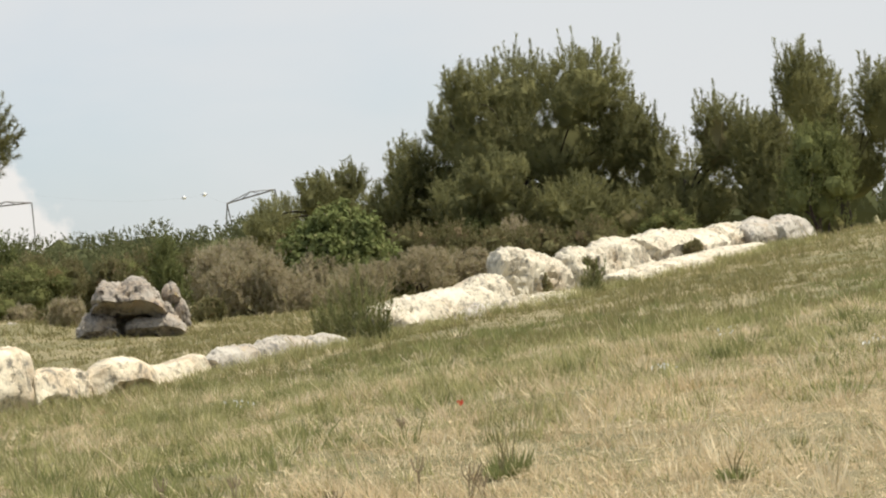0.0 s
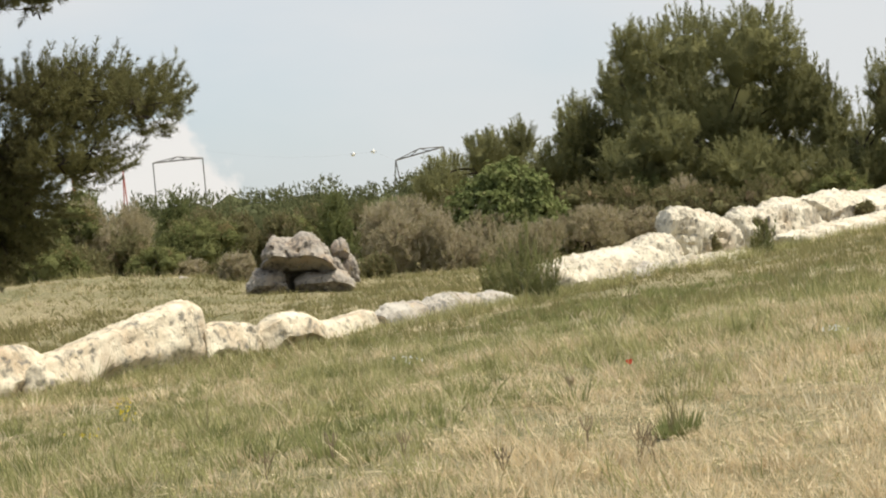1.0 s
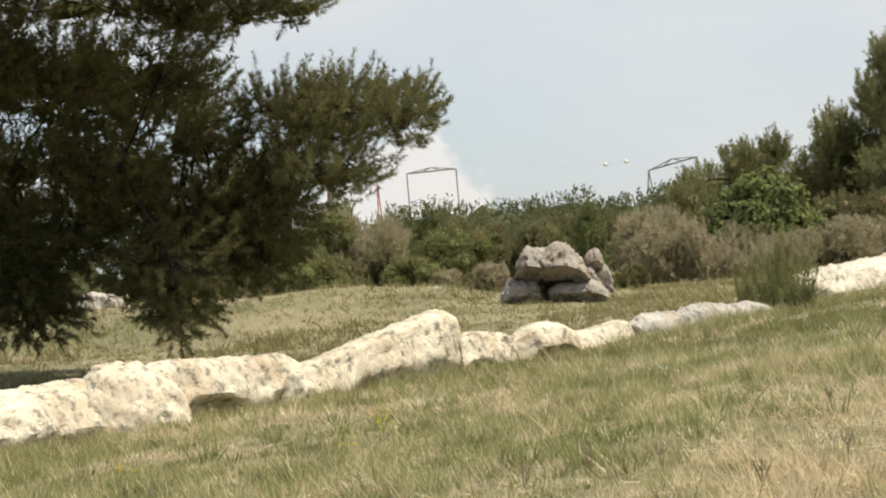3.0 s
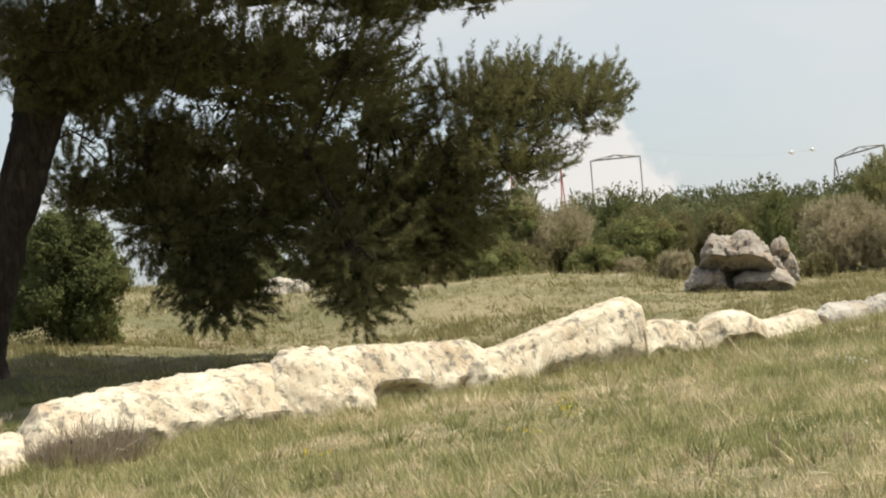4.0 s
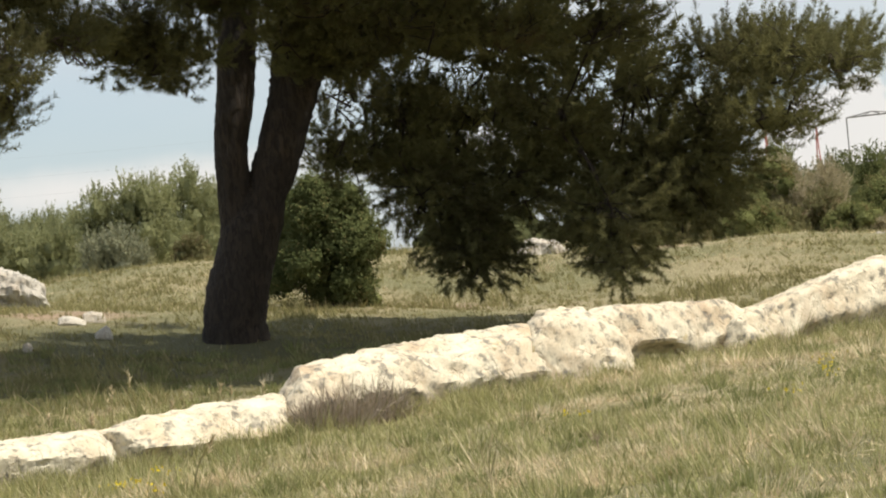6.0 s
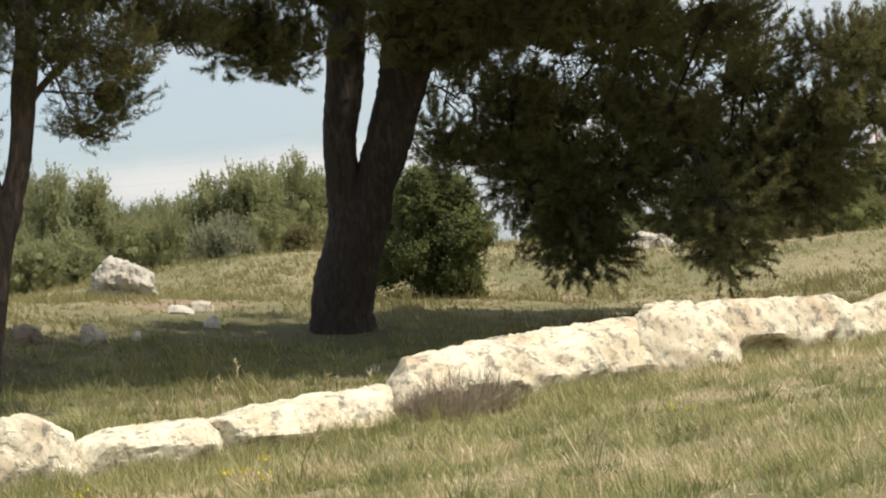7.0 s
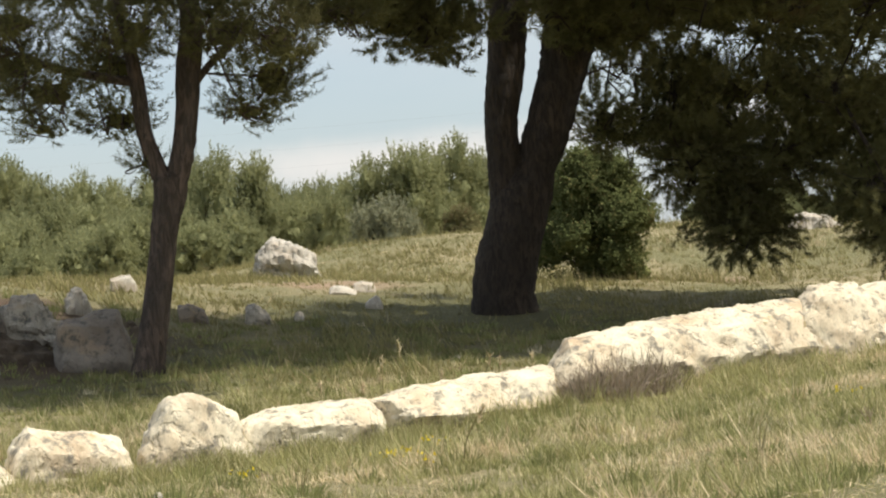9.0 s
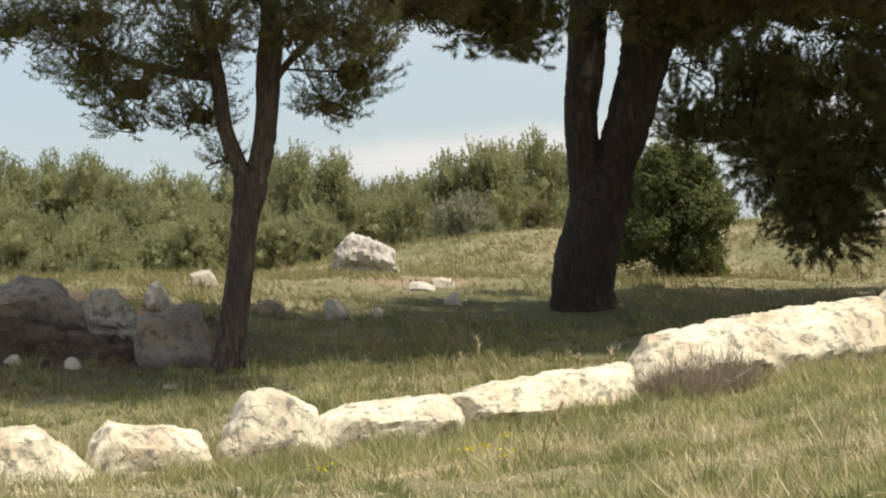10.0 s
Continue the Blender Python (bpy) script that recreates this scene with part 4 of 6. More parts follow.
lobe_at(pine_lobes, -0.15, 26.50, 5.15, 1.05, 0.31, 0.32)
lobe_at(pine_lobes, 0.35, 29.00, 5.62, 1.00, 0.40, 0.32)
lobe_at(pine_lobes, -5.22, 28.79, 4.05, 0.40, 0.26)
lobe_at(pine_lobes, -4.87, 29.36, 4.15, 0.34, 0.23)
lobe_at(pine_lobes, -5.07, 29.12, 3.79, 0.27, 0.17, 0.80)
lobe_at(pine_lobes, -3.88, 29.51, 4.17, 0.47, 0.20)
lobe_at(pine_lobes, -3.39, 29.87, 4.08, 0.41, 0.20)
lobe_at(pine_lobes, -3.93, 30.21, 3.88, 0.19, 0.12, 0.60)
lobe_at(pine_lobes, -3.62, 31.35, 3.00, 0.32, 0.25, 0.90)
lobe_at(pine_lobes, -2.86, 31.73, 2.27, 0.25, 0.32, 0.60)
lobe_at(pine_lobes, -2.08, 31.19, 2.20, 0.53, 0.42)
lobe_at(pine_lobes, -1.96, 31.20, 1.52, 0.42, 0.32)
lobe_at(pine_lobes, -2.35, 31.37, 1.66, 0.32, 0.28, 0.90)
lobe_at(pine_lobes, -1.24, 31.23, 2.33, 0.56, 0.42)
lobe_at(pine_lobes, -0.17, 30.86, 1.53, 0.49, 0.38)
lobe_at(pine_lobes, -0.35, 31.06, 1.89, 0.56, 0.31)
lobe_at(pine_lobes, 0.71, 31.25, 1.95, 0.63, 0.35)
lobe_at(pine_lobes, 1.16, 31.24, 2.26, 0.49, 0.32)
lobe_at(pine_lobes, -3.34, 31.48, 2.73, 0.39, 0.20, 0.90)
lobe_at(pine_lobes, -2.75, 31.44, 2.59, 0.36, 0.32, 0.90)
lobe_at(pine_lobes, -3.76, 31.43, 2.78, 0.29, 0.16, 0.80)
lobe_at(small_pine_lobes, -6.42, 25.50, 3.48, 0.44, 0.41)
lobe_at(small_pine_lobes, -6.13, 24.77, 3.84, 0.44, 0.33)
lobe_at(small_pine_lobes, -6.61, 24.35, 3.91, 0.44, 0.38)
lobe_at(small_pine_lobes, -6.62, 25.34, 3.15, 0.30, 0.19)
lobe_at(small_pine_lobes, -8.38, 24.11, 3.44, 0.52, 0.30)
lobe_at(small_pine_lobes, -7.96, 25.05, 3.17, 0.41, 0.23)
lobe_at(small_pine_lobes, -9.05, 24.87, 3.81, 0.52, 0.30)
lobe_at(small_pine_lobes, -9.46, 23.82, 4.13, 0.49, 0.24)
lobe_at(small_pine_lobes, -8.60, 23.64, 4.12, 0.65, 0.30)
lobe_at(small_pine_lobes, -7.51, 24.19, 3.98, 0.54, 0.35)
lobe_at(small_pine_lobes, -8.09, 25.41, 3.76, 0.49, 0.33)
lobe_at(small_pine_lobes, -6.02, 26.09, 4.15, 0.60, 0.22)
lobe_at(small_pine_lobes, -5.51, 25.81, 4.08, 0.44, 0.17)
lobe_at(small_pine_lobes, -8.54, 24.36, 3.10, 0.23, 0.13)
lobe_at(small_pine_lobes, -7.69, 25.14, 2.68, 0.15, 0.12)
lobe_at(small_pine_lobes, -7.44, 25.92, 4.97, 1.41, 0.49, 0.32)
lobe_at(small_pine_lobes, -8.82, 26.06, 4.89, 1.09, 0.44, 0.90)
lobe_at(small_pine_lobes, -7.86, 25.79, 4.59, 1.09, 0.33, 0.90)
lobe_at(small_pine_lobes, -6.55, 25.76, 4.67, 0.98, 0.38, 0.32)
lobe_at(small_pine_lobes, -7.28, 25.76, 5.48, 1.09, 0.38, 0.32)
lobe_at(small_pine_lobes, -8.31, 26.14, 5.09, 0.98, 0.38, 0.90)
lobe_at(small_pine_lobes, -7.82, 26.10, 5.06, 1.09, 0.44, 0.32)
lobe_at(small_pine_lobes, -7.35, 25.94, 4.67, 0.98, 0.27, 0.32)
lobe_at(small_pine_lobes, -8.51, 25.87, 5.34, 1.09, 0.44, 0.32)
lobe_at(small_pine_lobes, -6.74, 25.91, 5.15, 1.09, 0.44, 0.32)
lobe_at(small_pine_lobes, -9.08, 25.77, 5.09, 0.87, 0.38, 0.32)
# unseen upper lobes, added so their shadows darken the crown and ground below
for x, y, z, rx, rz in ((-3.4, 26.9, 6.8, 1.9, 0.6), (-1.6, 27.3, 6.5, 1.6, 0.6), (-4.9, 26.4, 6.7, 1.7, 0.6), (-0.7, 28.2, 6.2, 1.2, 0.5), (-2.6, 27.4, 7.4, 1.5, 0.5), (-1.0, 29.7, 5.7, 1.4, 0.45), (-2.5, 29.4, 5.9, 1.4, 0.5), (0.6, 29.9, 5.4, 1.2, 0.4), (-1.6, 30.2, 6.6, 1.6, 0.5), (-3.2, 29.8, 6.6, 1.5, 0.5), (0.5, 30.0, 6.2, 1.5, 0.5)):
    lobe_at(pine_lobes, x, y, z, rx, rz, 0.32)
# likewise over the small pine, added to shade the bank and boulders
for x, y, z, rx, rz in ((-7.2, 24.2, 6.1, 1.7, 0.6), (-6.0, 23.7, 5.8, 1.3, 0.5), (-8.3, 24.6, 5.9, 1.4, 0.5), (-6.5, 24.0, 6.8, 1.3, 0.5), (-5.4, 22.9, 5.9, 1.2, 0.5), (-6.9, 22.7, 6.1, 1.3, 0.5)):
    lobe_at(small_pine_lobes, x, y, z, rx, rz, 0.32)
# thin places of the crown, where the sky shows between two storeys of branches: x, z, radius
CROWN_GAPS = ((-3.36, 3.30, 0.31), (-1.88, 2.97, 0.31), (-0.38, 4.10, 0.28), (-1.04, 3.65, 0.24), (-0.28, 3.41, 0.30), (-1.78, 2.51, 0.14), (0.02, 2.98, 0.23), (-2.21, 3.73, 0.21), (1.09, 4.32, 0.21))
PINE_TRUNK = [(-4.95, 30.61, 0.45, 0.56), (-4.95, 30.61, 0.64, 0.45), (-4.95, 30.61, 0.89, 0.40), (-4.91, 30.62, 1.17, 0.39), (-4.84, 30.63, 1.44, 0.38), (-4.76, 30.64, 1.71, 0.36), (-4.68, 30.65, 1.99, 0.34), (-4.63, 30.69, 2.12, 0.34), (-4.60, 30.80, 2.34, 0.34), (-4.57, 30.89, 2.54, 0.33), (-4.55, 30.95, 2.66, 0.26), (-4.55, 30.98, 2.74, 0.08)]
crowned_pine(PINE_TRUNK[0][:3], "large two-stemmed pine with broad dark drooping crown on grass", PINE_TRUNK,
             [[(-4.84, 30.64, 1.55, 0.26), (-4.80, 30.63, 1.95, 0.24), (-4.79, 30.64, 2.22, 0.23), (-4.80, 30.64, 2.52, 0.22), (-4.81, 30.63, 2.80, 0.21), (-4.80, 30.64, 3.12, 0.21), (-4.74, 30.64, 3.46, 0.23), (-4.69, 30.65, 3.74, 0.23), (-4.65, 30.66, 4.08, 0.24), (-4.60, 30.67, 4.50, 0.24), (-4.55, 30.67, 4.91, 0.20), (-4.47, 30.69, 5.61, 0.13), (-4.40, 30.70, 6.30, 0.03)],
              [(-4.68, 30.65, 1.50, 0.24), (-4.57, 30.67, 1.90, 0.25), (-4.48, 30.68, 2.20, 0.25), (-4.42, 30.69, 2.46, 0.24), (-4.30, 30.71, 2.76, 0.29), (-4.19, 30.72, 3.07, 0.28), (-4.08, 30.74, 3.41, 0.29), (-3.98, 30.75, 3.68, 0.30), (-3.91, 30.76, 3.95, 0.34), (-3.79, 30.78, 4.29, 0.34), (-3.58, 30.80, 4.76, 0.25), (-3.23, 30.84, 5.35, 0.14)]],
             [], pine_lobes, M_BARK, 3.9, 0.095, 0.0100, 0.12, 70, CROWN_GAPS)
SMALL_TRUNK = [(-7.80, 24.80, 0.38, 0.22), (-7.76, 24.81, 0.55, 0.18), (-7.69, 24.84, 0.90, 0.15), (-7.59, 24.87, 1.41, 0.14), (-7.49, 24.90, 1.99, 0.14), (-7.41, 24.92, 2.33, 0.17), (-7.39, 24.93, 2.51, 0.18)]
crowned_pine(SMALL_TRUNK[0][:3], "slender forked pine with thin airy crown beside a boulder", SMALL_TRUNK,
             [[(-7.45, 24.91, 2.43, 0.10), (-7.52, 24.89, 2.67, 0.09), (-7.61, 24.86, 3.02, 0.08), (-7.63, 24.85, 3.41, 0.08), (-7.68, 24.84, 3.82, 0.07), (-7.76, 24.81, 4.23, 0.06), (-7.83, 24.79, 4.82, 0.04)],
              [(-7.37, 24.93, 2.39, 0.12), (-7.26, 24.97, 2.73, 0.12), (-7.18, 24.99, 3.14, 0.12), (-7.13, 25.00, 3.60, 0.13), (-7.06, 25.02, 4.06, 0.12), (-7.06, 25.02, 4.65, 0.08), (-6.95, 25.05, 5.34, 0.03)]],
             [[(-7.11, 25.01, 3.42, 0.05), (-6.95, 25.06, 3.61, 0.04), (-6.70, 25.12, 3.83, 0.04), (-6.43, 25.19, 4.04, 0.02)], [(-7.65, 24.85, 3.52, 0.05), (-8.03, 24.73, 3.61, 0.05), (-8.52, 24.57, 3.77, 0.04), (-9.04, 24.38, 4.04, 0.02)]],
             small_pine_lobes, M_BARK2, 7.0, 0.078, 0.0085, 0.125, 42)


def wild_pine(place, lobes):
    """A bushy pine of the wood's edge: stems hidden in upright plumes of needles."""
    tree = base_at("pine_tree", place, "dense bushy green pine at the edge of a wood", "tree", "pines of the wood edge")
    fine = []
    top = max(lobes, key=lambda q: q[2])
    part("trunk", mesh_of("trunk", *tube([(place[0], place[1], place[2] - 0.3, 0.17), (place[0], place[1] + 0.3, place[2] + 1, 0.12), (top[0], top[1] + 0.6, top[2] - 0.9, 0.05), (top[0], top[1] + 0.6, top[2] - 0.3, 0.012)], 8), M_BARK, True), tree)
    for lobe in lobes:
        lobe = (lobe[0], lobe[1] + rng.normal() * 0.7, *lobe[2:])
        area = lobe[3] * lobe[4]
        count = max(70, int(320 * area**0.8))
        foot, way = lobe_plumes((lobe[0], lobe[1], lobe[2] - 0.12, lobe[3] * 0.95, lobe[4] * 0.85), count, 0.75, (0.0, -0.1, 0.0), 0.45)
        fine.append(plumes(foot, way, 0.12 + 0.24 * rng.random(count), 44, 0.13, 0.016, 0.4, 0.95))
        fine.append(dense_inside((lobe[0], lobe[1] + 0.25 * lobe[3], lobe[2] - 0.2), lobe[3], lobe[3] * 0.7, lobe[4], 0.74))
        # leaders stand up out of the top and break the outline
        k = max(6, int(12 * lobe[3]))
        d = unit(rng.normal(size=(k, 3)) * np.array([1.0, 0.8, 0.3]) + np.array([0, 0, 0.9]))
        foot = np.array(lobe[:3]) + d * np.array([lobe[3] * 0.9, lobe[3] * 0.8, lobe[4] * 0.8]) - np.array([0, 0, 0.2])
        fine.append(plumes(foot, unit(np.array([0, 0, 1.0]) + 0.12 * rng.normal(size=(k, 3))), (0.35 + 0.4 * rng.random(k)) * min(1.0, lobe[4] / 0.9), 90, 0.12, 0.018, 0.1, 0.85))
        part("limb", mesh_of("limb", *tube(limb_to((place[0], place[1], place[2] + 0.8), (lobe[0], lobe[1] + 0.3 * lobe[3], lobe[2] - 0.2), 0.03), 6), M_BARK, True), tree)
    part("crown", mesh_of("crown", *joined(fine), M_NEEDLE_FAR), tree)
    return tree


wild_pine((17.31, 53.26, 1.74), [(17.11, 53.32, 5.19, 1.20, 0.88), (17.95, 53.05, 5.05, 1.20, 0.94), (15.69, 53.75, 5.20, 0.50, 0.69), (16.29, 53.57, 4.12, 1.20, 0.94), (15.88, 53.70, 4.49, 0.76, 0.78), (17.79, 53.10, 3.85, 1.64, 1.13), (18.81, 52.74, 4.01, 0.76, 0.94), (19.40, 52.53, 3.89, 0.35, 0.83), (18.95, 52.69, 2.79, 0.76, 0.76), (17.09, 53.33, 2.78, 2.39, 0.88), (17.35, 53.25, 2.18, 1.51, 0.53), (16.20, 53.60, 2.25, 1.01, 0.45), (18.59, 52.82, 2.10, 1.01, 0.50), (15.33, 51.53, 3.18, 0.75, 0.55), (15.56, 51.46, 2.55, 0.90, 0.60), (14.77, 52.21, 2.71, 0.80, 0.60), (17.01, 50.47, 2.44, 0.90, 0.60)])
wild_pine((19.90, 51.27, 1.53), [(19.54, 51.41, 3.36, 0.47, 0.87), (20.46, 51.06, 3.71, 0.56, 0.89), (20.05, 51.22, 2.57, 1.24, 0.93), (21.02, 50.82, 3.34, 0.62, 0.74), (19.66, 51.37, 2.04, 1.11, 0.49)])
wild_pine((21.49, 49.54, 1.46), [(21.64, 49.47, 4.48, 0.63, 1.00), (21.46, 49.55, 3.17, 0.97, 1.15), (21.22, 49.65, 2.27, 1.09, 0.79)])
wild_pine((23.84, 51.78, 1.34), [(23.70, 51.84, 4.24, 0.71, 1.03), (24.51, 51.46, 4.14, 0.77, 0.97), (25.18, 51.13, 3.94, 0.77, 1.15), (24.08, 51.67, 2.92, 1.41, 1.15)])
wild_pine((14.71, 56.10, 1.91), [(14.82, 56.08, 3.75, 0.59, 0.65), (15.49, 55.90, 3.42, 0.85, 0.78), (14.54, 56.15, 2.85, 1.04, 0.72), (15.28, 55.96, 2.52, 1.17, 0.59), (14.00, 56.28, 2.51, 0.78, 0.52)])
wild_pine((13.13, 58.54, 2.11), [(13.76, 58.40, 3.35, 0.65, 0.51), (13.11, 58.55, 3.41, 0.49, 0.49), (14.16, 58.30, 3.65, 0.30, 0.35), (12.53, 58.67, 2.92, 0.88, 0.54), (11.78, 58.84, 2.65, 0.54, 0.38)])

# ---- shrubs ----
SHRUB_WORDS = {
    "fig": ("fig_bush", "broad-leaved bright green fig bush below dark pines", 0.052, 1600),
    "bright": ("young_pine", "young light green pine at the wood edge", 0.045, 2200),
    "shade": ("evergreen_bush", "dense rounded dark green evergreen bush on grass", 0.021, 5200),
    "lentisk": ("shrub", "low green shrub beside an evergreen bush", 0.04, 1200),
    "juniper": ("juniper_bush", "upright green juniper bush in dry scrub", 0.03, 2800),
    "green": ("shrub", "rounded green evergreen shrub of the scrubland", 0.022, 1500),
    "olive": ("shrub", "olive green scrubland shrub with fine leaves", 0.036, 900),
    "brown": ("dry_shrub", "brownish half-dry shrub with thin twigs", 0.036, 1000),
    "grove": ("small_tree", "small bushy grey-green tree of the grove", 0.045, 560),
    "silver": ("small_tree", "small silvery green tree of the grove", 0.05, 800),
    "scrub": ("dead_scrub", "grey dead twiggy scrub against a limestone boulder", 0.02, 420),
    "yellowgreen": ("small_tree", "small yellow-green tree behind dry scrub", 0.04, 2000),
    "broom": ("broom_shrub", "wispy green broom shrub with thin upright stems", 0.03, 70),
}


def shrub(kind, place, half, tall):
    """A bush of many uneven clumps on short stems, covered with small leaves or fine shoots."""
    name, label, size, thick = SHRUB_WORDS[kind]
    x, y, z = place
    low = float(ground_z(x, y)) - 0.04
    tall, z = tall + max(0.0, z - low), min(z, low)
    ob = base_at(name, (x, y, z), label, "shrub" if kind not in ("grove", "silver", "yellowgreen", "bright") else "tree", "scrubland shrubs" if kind in ("green", "olive", "brown") else "")
    green, wood, inside = [], [], []
    if kind in ("broom", "scrub"):
        k = int(thick * half * tall * 4) + 60
        a, rad = rng.random(k) * 6.28, half * np.sqrt(rng.random(k))
        foot = np.stack([x + 0.75 * rad * np.cos(a), y + 0.5 * rad * np.sin(a), np.full(k, z)], 1)
        lift = tall * (0.3 + 0.7 * rng.random(k)) * (1 - 0.45 * (rad / half) ** 2)
        tip = foot + np.stack([0.5 * rad * np.cos(a) + rng.normal(size=k) * 0.22 * lift, 0.4 * rad * np.sin(a), lift], 1)
        green.append(blades(foot, tip, 0.009 if kind == "broom" else 0.012))
        for u0 in (0.25, 0.45, 0.65):
            base = foot + (tip - foot) * u0
            green.append(blades(base, base + (tip - foot) * 0.3 + rng.normal(size=(k, 3)) * 0.16 * lift[:, None], 0.008))
        if kind == "broom":
            pick = rng.integers(k, size=int(30 * half / 0.26))
            green.append(plumes(foot[pick] + (tip - foot)[pick] * 0.1, unit(tip - foot)[pick], lift[pick] * 0.9, 60, 0.075, 0.014, 0.05, 0.6))
    else:
        feathery = kind in ("grove", "silver", "juniper", "bright", "yellowgreen", "brown", "olive")
        domes = {"juniper": 12, "shade": 34, "fig": 22, "grove": 17, "silver": 17, "olive": 14, "brown": 14, "green": 16}.get(kind, 20)
        for i in range(domes):
            # clump centres fill a dome: wide at the foot, narrow at the crown
            up = (i + 0.5) / domes
            reach = half * (0.80 - (0.34 if kind in ("grove", "silver", "shade") else 0.50) * up ** 2.5) * rng.random() ** 0.4
            a = 2.4 * i + rng.random()
            w = half * rng.uniform(0.26, 0.42) * (1.1 - 0.25 * up)
            h = min(max(w * rng.uniform(0.7, 1.0), 0.14 * tall), 0.4 * tall)
            c = np.array([x + math.cos(a) * reach, y + 0.8 * math.sin(a) * reach, z + 0.08 * tall + (0.92 * tall - h) * up ** 0.7 * rng.uniform(0.88, 1.03)])
            if i == 0:
                c[2] = z + h * 0.6
            if feathery:
                # young pines and junipers: upright brushes all over each clump
                k = int(46 * (w * h / 0.12) ** 0.7) + 12
                d = unit(rng.normal(size=(k, 3)) + np.array([0, 0, 0.25]))
                foot = c + d * np.array([w, w, h]) * (0.55 + 0.4 * rng.random((k, 1)))
                foot[:, 2] = np.maximum(foot[:, 2], z)
                far = 1.0 if y > 56 else 0.75
                way = unit(d * 0.7 + np.array([0, 0, 0.75]) + 0.25 * rng.normal(size=d.shape))
                green.append(plumes(foot, way, far * (0.16 + 0.22 * rng.random(k)) * min(1.0, tall / 1.6), *((26, 0.10, 0.014) if kind == "brown" else (14, 0.11 * far, 0.031 * far)), 0.35, 0.85))
            else:
                k = int(thick * (w * h * 3.0) ** 0.8) + 90
                d = unit(rng.normal(size=(k, 3)))
                lump = np.array([noise.noise(Vector(q) * 2.4 + Vector((i * 7.3 + x, y, 0))) for q in d])[:, None]
                q = c + d * (0.72 + 0.28 * rng.random((k, 1))) * (1 + 0.7 * lump) * np.array([w, w, h])
                keep = q[:, 2] > z - 0.03
                q, d = q[keep], d[keep]
                if kind in ("fig", "lentisk", "shade"):
                    green.append(leaves_out(q, unit(d + np.array([0, 0, 0.5])), size, 0.5))
                else:
                    green.append(leaves_out(q, d, size * (0.8 + 0.5 * rng.random(len(q))), 0.55))
                    j = len(q) // 7
                    way = unit(d[:j] * 0.8 + np.array([0, 0, 0.6]) + 0.5 * rng.normal(size=(j, 3)))
                    green.append(whiskers(q[:j], q[:j] + way * size * (1.5 + 2.5 * rng.random((j, 1))), size * 0.45))
            if kind not in ("brown", "lentisk"):
                v, f = dense_inside(c, w, w, h, 0.74 if kind != "fig" else 0.5)
                v[:, 2] = np.maximum(v[:, 2], z)
                inside.append((v, f))
            if i % 4 == 0:
                wood.append(tube(limb_to((x + rng.normal() * 0.05, y, z), c, 0.02 + 0.012 * half), 4))
    if inside:
        tagged(part("inner_mass", mesh_of("inner_mass", *joined(inside), M_LEAF[kind]), ob), kind="stuff")
    for w in wood:
        part("stem", mesh_of("stem", *w, M_BARK2), ob)
    part("foliage", mesh_of("foliage", *joined([(v, f) for v, f in green]), M_LEAF[kind]), ob)


shrub("fig", (11.12, 47.72, 1.74), 1.30, 1.14)
shrub("bright", (20.44, 45.64, 1.31), 0.84, 2.21)
shrub("shade", (-4.29, 35.24, 0.92), 0.93, 1.98)
shrub("lentisk", (-4.11, 35.77, 0.89), 0.49, 0.56)
shrub("juniper", (7.49, 46.40, 1.62), 0.40, 0.84)
shrub("green", (5.12, 47.73, 1.20), 1.03, 1.06)
shrub("green", (4.95, 47.75, 0.99), 0.81, 1.23)
shrub("green", (4.12, 46.82, 1.01), 0.63, 0.84)
shrub("green", (2.88, 51.92, 1.61), 0.94, 1.27)
shrub("olive", (1.95, 49.96, 1.01), 1.01, 1.11)
shrub("brown", (8.59, 47.22, 0.89), 0.81, 1.29)
shrub("brown", (9.23, 46.08, 0.77), 0.74, 1.10)
shrub("brown", (10.38, 46.87, 0.72), 0.86, 1.13)
shrub("brown", (10.86, 44.70, 0.83), 0.72, 0.77)
shrub("brown", (12.55, 47.36, 0.86), 0.88, 0.93)
shrub("brown", (13.80, 48.06, 0.86), 0.79, 0.78)
shrub("brown", (9.74, 45.98, 0.67), 0.63, 0.74)
shrub("brown", (8.81, 46.17, 0.70), 0.63, 0.79)
shrub("brown", (8.51, 46.22, 0.71), 0.63, 1.16)
shrub("olive", (7.84, 44.31, 0.75), 0.35, 0.50)
shrub("brown", (5.23, 43.69, 0.79), 0.40, 0.68)
shrub("olive", (5.13, 44.71, 0.79), 0.35, 0.65)
shrub("broom", (7.46, 31.26, 0.61), 0.26, 1.30)
shrub("broom", (7.38, 32.64, 0.63), 0.22, 0.70)
shrub("broom", (7.50, 30.61, 0.62), 0.22, 0.75)
shrub("olive", (-0.04, 52.00, 1.37), 0.82, 1.16)
shrub("olive", (1.47, 51.98, 1.12), 1.05, 1.16)
shrub("green", (2.36, 48.94, 0.95), 0.88, 1.09)
shrub("brown", (3.34, 54.90, 1.67), 0.74, 1.29)
shrub("yellowgreen", (3.62, 59.89, 2.22), 0.47, 0.96)
shrub("olive", (3.79, 51.86, 1.03), 0.70, 1.16)
shrub("green", (5.20, 49.73, 1.02), 0.79, 1.33)
shrub("juniper", (5.81, 59.72, 2.02), 0.38, 0.86)
shrub("brown", (4.56, 57.82, 1.71), 0.65, 1.03)
shrub("brown", (0.77, 47.99, 0.67), 0.59, 0.54)
shrub("olive", (-8.53, 48.25, 1.72), 0.44, 0.55)
